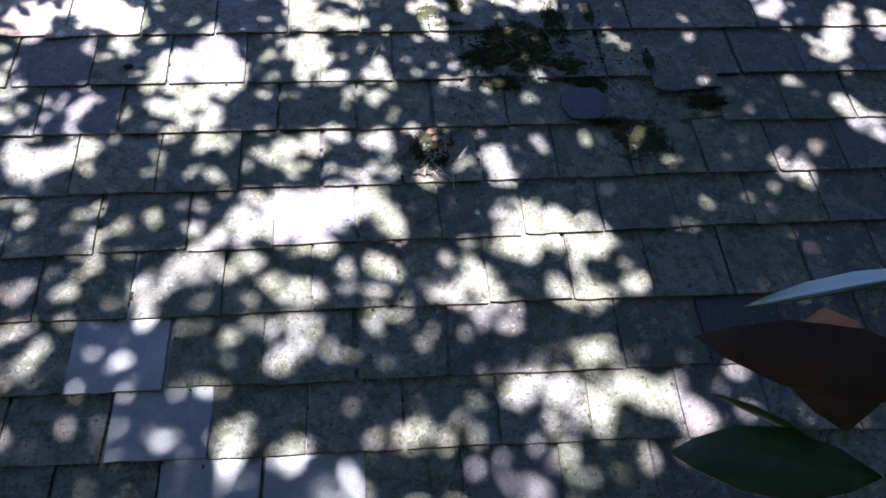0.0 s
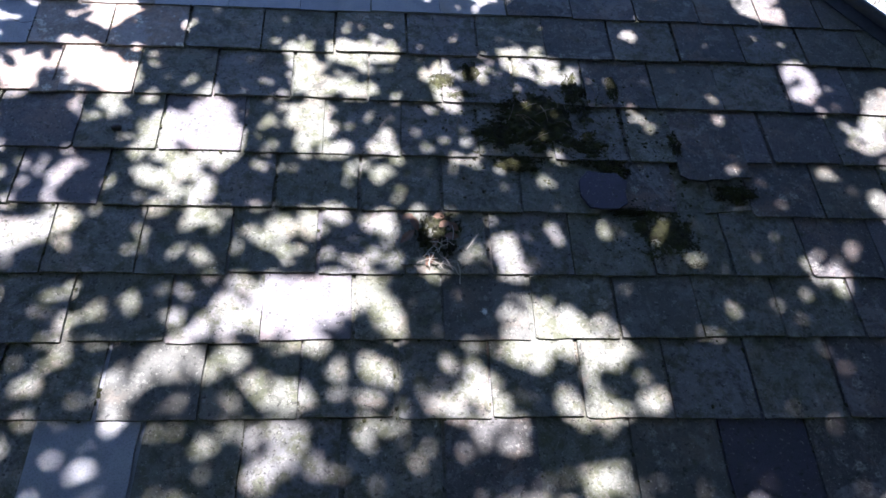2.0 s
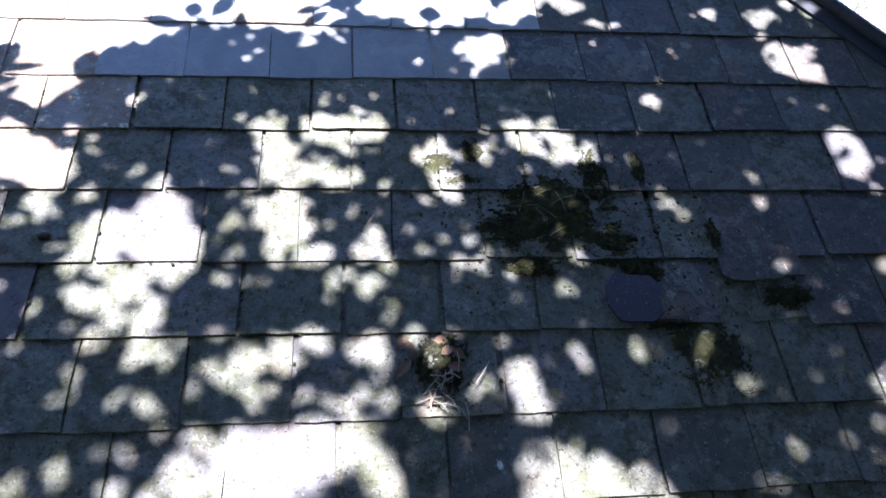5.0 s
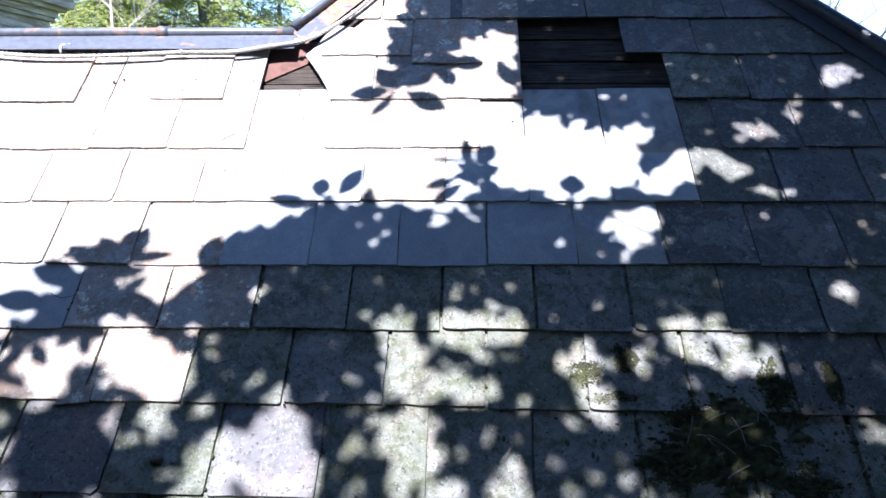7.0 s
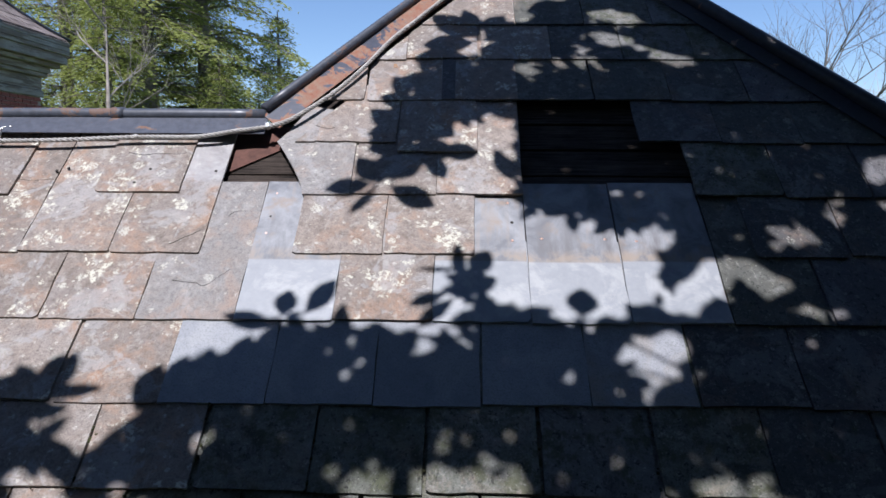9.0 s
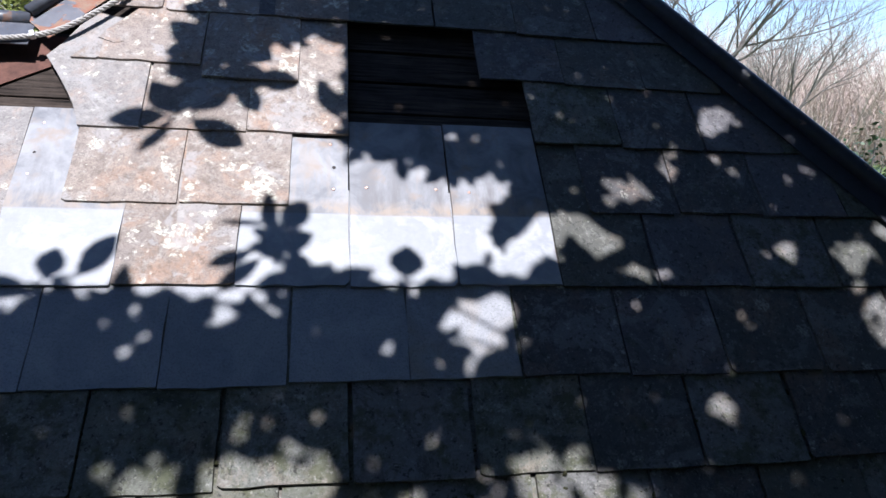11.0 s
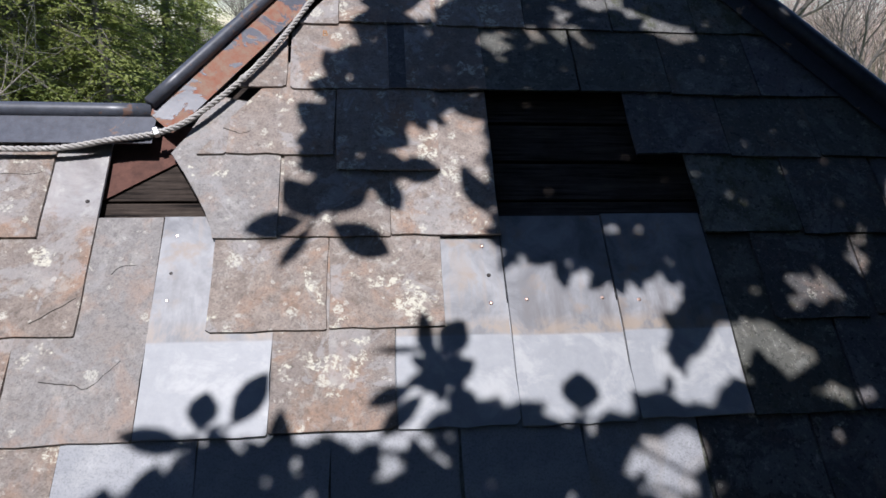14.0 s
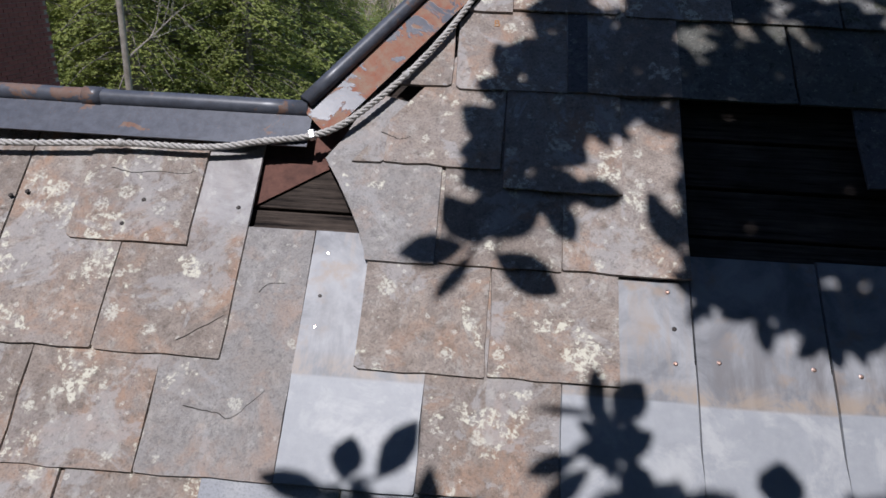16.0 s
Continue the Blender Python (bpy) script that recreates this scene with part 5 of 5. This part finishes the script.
for k, (v, first) in enumerate(COURSES):
    u = first - 14 * PITCH
    while u < 5.5:
        c = u + PITCH / 2
        u += PITCH
        if c < (-4.5 if v < 0.25 else left_hip(v) - 0.08) or c > right_hip(v) + 0.12 or covered(GONE.get(k, ()), c):
            continue
        material = kind_of(c, v)
        if covered(NEW.get(k, ()), c):
            material = HALF_FRESH if k == 9 else FRESH
        if k == 10 and 0.14 < c < 0.45:
            material = STAINED
        if k == 9 and -1.25 < c < -0.94:
            material = PALE
        if k == 8 and -1.42 < c < -1.11:
            material = COVERED_TOP
        if k == 18 and 1.0 < c < 1.3:
            material = PURPLE
        turn, du, dv, lift = rng.gauss(0, 0.45), rng.gauss(0, 0.003), rng.gauss(0, 0.003), abs(rng.gauss(0, 0.0013))
        if k == 9 or material is FRESH:
            turn *= 0.3
        if k in (7, 8) and c < -0.95:
            turn, du = 0.3 * turn, 0.3 * du
        dv, turn = dv + SKEW.get(k, 0) * c, turn + math.degrees(SKEW.get(k, 0))
        outline = None
        length = LONG
        if v > -0.3 and c < -0.95:  # shortened under the ridge
            length = 0.40 - v
        if k == 7 and -2.4 < c < -1.7:  # loose
            dv, lift = dv - 0.01, 0.003
        if k == 6 and -0.47 < c < -0.16:  # slipped
            dv, lift, turn = -0.058, 0.006, 0.3
        if k == 7 and -0.945 < c < -0.62:  # broken, with a hollow curved side
            material = PALE
            outline = [(-0.017, 0.0), (0.08, -0.002), (0.153, 0.0), (0.155, 0.45), (-0.05, 0.5), (-0.12, 0.34), (-0.155, 0.283), (-0.142, 0.262), (-0.113, 0.215), (-0.085, 0.165), (-0.066, 0.13), (-0.042, 0.08), (-0.024, 0.03)]
        if k == 9 and -1.26 < c < 0.7:  # close-fitted
            outline, du = slate_outline(random.Random(int(c * 100)), PITCH + 0.001), 0.0
        if k in (5, 6, 7, 8) and outline is None and length == LONG and -0.2 < c < 0.8:
            outline, du = slate_outline(rng, PITCH + 0.001), 0.3 * du
        left, right = left_hip(v) + (0.235 if k == 6 else 0.15), right_hip(v) - 0.06
        near_left = v > 0.25 and c - 0.16 < left + HIP * LONG
        if outline is None and (length != LONG or near_left or c + 0.16 > right - HIP_R * LONG):
            outline = slate_outline(rng, PITCH + 0.002 if v > -0.3 and c < -0.95 else WIDE, max(0.2, length))
            if near_left:
                outline = clip(outline, -1, HIP, -(left - c))
            outline = clip(outline, 1, HIP_R, right - c)
            if len(outline) < 3 or max(p[0] for p in outline) - min(p[0] for p in outline) < 0.02:
                continue
        if k == 14 and 0.72 < c < 1.05 or k == 14 and 1.05 < c < 1.4:
            continue  # broken ones, laid below
        lay(c + du, v + dv, material, turn, lift, outline)

# broken and loose pieces in the mossy middle
lay(0.74, -1.855, PURPLE, 4, 0.012, [(-0.06, 0.01), (-0.01, 0.0), (0.05, -0.006), (0.095, 0.02), (0.10, 0.07), (0.12, 0.12), (0.085, 0.165), (0.03, 0.17), (-0.03, 0.185), (-0.075, 0.14), (-0.085, 0.07)], "broken purple slate piece")
lay(0.93, -1.86, GREY, -2, 0.0, [(-0.12, 0.0), (0.10, 0.0), (0.12, 0.1), (0.10, 0.5), (-0.12, 0.5)])
lay(1.235, -1.72, GREY, -3, 0.006, [(-0.15, 0.022), (-0.12, 0.004), (-0.05, 0.0), (-0.01, 0.012), (0.05, 0.01), (0.08, 0.026), (0.152, 0.03), (0.15, 0.45), (-0.15, 0.45), (-0.152, 0.1)], "slate with a broken lower edge")
lay(1.30, -1.86, MOSSY, 2, -0.004, [(-0.15, 0.0), (0.10, 0.01), (0.12, 0.06), (-0.05, 0.08), (-0.16, 0.05)])
lay(0.02, -2.10, MOSSY, 8, 0.004, [(-0.08, 0.02), (0.05, 0.0), (0.16, 0.06), (0.15, 0.2), (0.02, 0.22), (-0.09, 0.16)])
lay(-0.278, 0.53, GREY, 0, 0.003, [(-0.028, 0.0), (0.026, 0.0), (0.028, 0.3), (-0.028, 0.3)])

# a pebble and a chip that came to rest on the courses
bm = bmesh.new()
bmesh.ops.create_icosphere(bm, subdivisions=2, radius=1.0)
for q in bm.verts:
    q.co = Vector((q.co.x * 0.021, q.co.y * 0.014, q.co.z * 0.011)) * (1 + 0.25 * noise.noise(q.co * 1.7))
tagged(part("pebble", bm, IRON, None, "", ROOF @ Matrix.Translation((-1.137, -1.494, crack_w(-1.137, -1.494) + 0.008)), soft=True), "small dark pebble lying on a slate", "pebble")
lay(-1.444, -1.323, WEATHERED, 3, 0.004, [(-0.05, 0.0), (0.05, 0.004), (0.052, 0.06), (-0.05, 0.06)])

# nails that lie bare where slates are gone
nails = empty("slate_nails")
tagged(nails, "bare copper and iron nails in the slates", "nails")
for i, (u, v) in enumerate(((-0.895, 0.017), (-0.899, -0.175), (-0.059, -0.025), (-0.05, -0.201), (0.05, -0.192), (0.265, -0.192), (0.37, -0.2), (-0.898, -0.097), (-0.048, -0.117), (-1.143, 0.125), (-1.389, 0.126), (-1.70, 0.129), (-1.427, 0.055), (-1.74, 0.115))):
    copper = i < 7
    v0, f0 = [], []
    base_w = -SLOPE * (v + (-0.003 if u < -1.2 else 0.268 if u < -1.0 else 0.532)) - 0.0008
    tube_lists([(0, 0, 0), (0, 0, 0.002), (0, 0, 0.0035)], [0.0062, 0.006, 0.003] if copper else [0.006, 0.006, 0.004], 8, v0, f0)
    from_lists("nail", v0, f0, COPPER if copper else IRON, nails, "bright copper nail head" if copper else "", ROOF @ Matrix.Translation((u, v, base_w)))

# rusty flashing and boards in the small hole under the ridge
edge = [(-1.13, 0.135), (-0.93, 0.27), (-0.88, 0.40), (-1.14, 0.41)]
flashing = from_lists("valley_flashing", [(u, v, w) for w in (-0.0405, -0.043) for u, v in edge], [(0, 1, 2, 3), (7, 6, 5, 4)] + [(i, i + 4, (i + 1) % 4 + 4, (i + 1) % 4) for i in range(4)], RUST_SHEET, None, "", ROOF)
tagged(flashing, "rust-red metal flashing strip over bare boards", "flashing")

# cracks that run across some of the slates
CRACK = plain("slate_crack", (0.02, 0.018, 0.016), (0.045, 0.04, 0.036), 40, 0.95)
cracks = tagged(empty("slate_cracks"), "fine dark cracks across weathered slates", "cracks")
for pts in (((-1.17, -0.383), (-1.09, -0.394), (-1.055, -0.402), (-0.99, -0.335)), ((-1.885, 0.082), (-1.83, 0.070), (-1.74, 0.078)), ((-1.50, 0.215), (-1.44, 0.205), (-1.37, 0.212), (-1.30, 0.21), (-1.27, 0.222)), ((-1.22, -0.235), (-1.17, -0.20), (-1.11, -0.16)), ((-1.05, -0.10), (-1.03, -0.075), (-0.99, -0.07)),
            ((-0.80, 0.37), (-0.75, 0.352), (-0.72, 0.36)), ((-1.04, -1.19), (-0.97, -1.17), (-0.93, -1.2), (-0.86, -1.16)), ((-1.65, -0.93), (-1.60, -0.95), (-1.55, -0.93))):
    fine = spline([(u, v, 0.0) for u, v in pts], 6)
    fine = [p + Vector((0.003 * noise.noise(p * 90), 0.004 * noise.noise(p * 70 + Vector((9, 0, 0))), 0)) for p in fine]
    tv2, tf2 = [], []
    tube_lists([(p.x, p.y, crack_w(p.x, p.y)) for p in fine], [0.0016 - 0.0008 * i / len(fine) for i in range(len(fine))], 4, tv2, tf2)
    from_lists("crack", tv2, tf2, CRACK, cracks, "", ROOF)

# a letter daubed on one slate, and a white shred caught under the ridge
daub = bpy.data.curves.new("painted_letter", "FONT")
daub.body, daub.size, daub.align_x, daub.extrude = "B", 0.034, "CENTER", 0.0004
daub.materials.append(plain("orange_daub", (0.30, 0.14, 0.05), (0.42, 0.22, 0.09), 60, 0.8))
letter = new("painted_letter", daub)
letter.parent = roof
letter.matrix_basis = ROOF @ Matrix.Translation((-0.509, 0.745, crack_w(-0.509, 0.745) + 0.0012)) @ Matrix.Rotation(-TILT, 4, "X")
tagged(letter, "small orange letter painted on a slate")
shred = tube("plastic_shred", spline([on_roof(-2.010, 0.27, 0.022), on_roof(-2.013, 0.295, 0.034), on_roof(-1.995, 0.31, 0.04), on_roof(-1.975, 0.318, 0.035)], 4), [0.004 + 0.004 * math.sin(i * 0.5) for i in range(13)], 5, ZINC)
tagged(shred, "white shred of plastic caught behind the rope", "litter")

# ---- moss, twigs and dead leaves on the slates ----


def moss_patch(u, v, ru, rv, height, seed, label):
    """A ragged cushion of moss."""
    bm = bmesh.new()
    n = 56
    grid = {}
    for i in range(n + 1):
        for j in range(n + 1):
            x, y = 2 * i / n - 1, 2 * j / n - 1
            p = Vector((x * 3 + seed, y * 3, 0))
            edge = 0.85 - (x * x + y * y) ** 0.5 + 0.6 * noise.noise(p * 0.8) + 0.55 * noise.noise(p * 2.5) + 0.4 * noise.noise(p * 6)
            z = height * max(-0.4, min(1.0, edge * 1.6)) * (0.75 + 0.5 * noise.noise(p * 3.1)) + 0.008 * noise.noise(p * 7) + 0.006 * noise.noise(p * 15)
            if edge > -0.12:
                grid[i, j] = bm.verts.new((u + x * ru, v + y * rv, z - 0.004))
    for i in range(n):
        for j in range(n):
            q = [grid.get(c) for c in ((i, j), (i + 1, j), (i + 1, j + 1), (i, j + 1))]
            if all(q):
                bm.faces.new(q)
    ob = part("moss_patch", bm, MOSS, None, "", ROOF, soft=True)
    return tagged(ob, label, "moss", kind="stuff")


for i, (u, v, ru, rv, h) in enumerate(((0.55, -1.42, 0.22, 0.17, 0.022), (0.70, -1.27, 0.06, 0.12, 0.014), (0.36, -1.50, 0.12, 0.09, 0.012), (0.72, -1.56, 0.12, 0.09, 0.012), (0.08, -1.98, 0.09, 0.12, 0.024), (0.97, -1.98, 0.14, 0.14, 0.010), (1.30, -1.78, 0.10, 0.05, 0.014), (0.14, -1.21, 0.06, 0.05, 0.007), (0.26, -1.16, 0.05, 0.06, 0.006), (0.22, -1.29, 0.10, 0.03, 0.008), (0.44, -1.34, 0.09, 0.05, 0.012), (1.05, -2.10, 0.08, 0.025, 0.008), (0.86, -1.86, 0.10, 0.025, 0.008), (0.42, -1.63, 0.10, 0.05, 0.008), (0.80, -1.65, 0.08, 0.07, 0.008), (0.88, -1.24, 0.03, 0.09, 0.008), (1.10, -1.55, 0.03, 0.09, 0.007))):
    moss_patch(u, v, ru, rv, h, 5.1 * i, "dark green moss cushion growing over the slates")

# dark crumbs of moss and dirt in the joints and on the faces of the low slates
rng = random.Random(57)
cv, cf = [], []
for k in range(1900):
    row = rng.randrange(11, 21)
    v0, first = COURSES[row]
    u = rng.uniform(-2.2, 2.3)
    v0 += SKEW.get(row, 0) * u
    if k % 3 == 0:
        u, v, r = u, v0 - rng.uniform(0.0, 0.008), rng.uniform(0.003, 0.008)
    elif k % 3 == 1:
        u, v, r = first + PITCH * rng.randrange(-7, 8) + rng.gauss(0, 0.003), v0 + rng.uniform(0, 0.25), rng.uniform(0.003, 0.0075)
    else:
        u, v, r = rng.uniform(-2.2, 2.3), v0 + rng.uniform(0, 0.25), rng.choice((0.002, 0.003, 0.004, 0.007))
    if k > 1250:  # thick round the mossy middle
        u, v, r = 0.58 + rng.gauss(0, 0.26), -1.46 + rng.gauss(0, 0.15), rng.uniform(0.003, 0.012)
    elif k > 1080:
        u, v, r = 0.98 + rng.gauss(0, 0.2), -1.95 + rng.gauss(0, 0.1), rng.uniform(0.003, 0.010)
    w, n, a0, slim = crack_w(u, v), len(cv), rng.uniform(0, 6.28), rng.uniform(0.5, 1.0)
    for i in range(7):
        a, q = a0 + i * 0.898, r * rng.uniform(0.6, 1.3)
        cv.append((u + q * math.cos(a), v + q * slim * math.sin(a) * (1.7 if k % 3 == 1 else 1), w - 0.002))
    cv.append((u + r * 0.1, v, w + r * rng.uniform(0.25, 0.5)))
    cf += [(n + i, n + (i + 1) % 7, n + 7) for i in range(7)]
tagged(from_lists("moss_crumbs", cv, cf, MOSS, None, "", ROOF), "small dark crumbs of moss in the slate joints", "moss", kind="stuff")
rng = random.Random(58)
for u, v in ((1.235, -1.898), (0.229, -2.276)):  # splashed white droppings
    bm = bmesh.new()
    ring = []
    for i in range(22):
        a, q = i * 2 * math.pi / 22, 0.006 + (0.013 if i % 2 else 0.002) * rng.uniform(0.2, 1.0)
        ring.append((u + q * math.cos(a), v + q * math.sin(a)))
    prism(bm, ring, crack_w(u, v) - 0.002, crack_w(u, v) + 0.0012)
    tagged(part("bird_dropping", bm, DROPPING, None, "", ROOF), "splashed white bird dropping on a slate", "dropping")
rng = random.Random(55)
debris = tagged(empty("twig_litter"), "dead twigs and leaf bits caught on the slates", "debris")
for k in range(46):
    if k < 20:
        u, v = 0.10 + rng.gauss(0, 0.05), -2.06 + rng.gauss(0, 0.04)
    else:
        u, v = 0.5 + rng.gauss(0, 0.2), -1.42 + rng.gauss(0, 0.12)
    a, l = rng.uniform(0, 6.28), rng.uniform(0.03, 0.10)
    p, d = Vector((u, v, 0.012 + rng.uniform(0, 0.014))), Vector((math.cos(a), math.sin(a), 0))
    tube("twig", [ROOF @ (p - d * l * 0.5), ROOF @ (p + Vector((0.004, 0.004, 0.006))), ROOF @ (p + d * l * 0.5)], [0.0022, 0.002, 0.0012], 4, PALE_TWIG if k < 20 else TWIG, debris, soft=False)
for k in range(9):
    u, v = (0.04 + rng.gauss(0, 0.07), -1.97 + rng.gauss(0, 0.07))
    lv2, lf2 = [], []
    a = rng.uniform(0, 6.28)
    leaf_lists((u, v, 0.014), (math.cos(a), math.sin(a), rng.uniform(0, 0.3)), (0, 0, 1), rng.uniform(0.04, 0.08), 0.032, lv2, lf2)
    from_lists("dead_leaf", lv2, lf2, DEAD_LEAF, debris, "", ROOF)

# ---- brickwork of the big house, nearest stretch brick by brick ----
rng = random.Random(3)
brick_meshes = []
for _ in range(4):
    bm = bmesh.new()
    box(bm, -0.012, 0.006 + rng.uniform(0, 0.003), -0.1, 0.1, -0.0285, 0.0285, 0.003)
    me = bpy.data.meshes.new("brick")
    bm.to_mesh(me)
    bm.free()
    me.materials.append(BRICK)
    brick_meshes.append(me)
count, row, z = 0, 0, 6.56
bv, bf = [], []
while z > 1.0:
    y = HY - 0.105 - (row % 2) * 0.105
    while y > 4.0:
        if count < 300 and y > 5.4:
            ob = new("brick", rng.choice(brick_meshes))
            ob.parent = house
            ob.matrix_basis = Matrix.Translation((HX, y, z))
            count += 1
        else:
            n = len(bv)
            x = HX + rng.uniform(0.004, 0.009)
            for q in ((x, y - 0.1, z - 0.0285), (x, y + 0.1, z - 0.0285), (x, y + 0.1, z + 0.0285), (x, y - 0.1, z + 0.0285)):
                bv.append(q)
            for q in bv[n:n + 4]:
                bv.append((HX - 0.012, q[1], q[2]))
            bf += [(n, n + 1, n + 2, n + 3), (n, n + 4, n + 5, n + 1), (n + 1, n + 5, n + 6, n + 2), (n + 2, n + 6, n + 7, n + 3), (n + 3, n + 7, n + 4, n)]
        y -= 0.21
    z, row = z - 0.0665, row + 1
tagged(from_lists("brickwork", bv, bf, BRICK, house), kind="stuff")
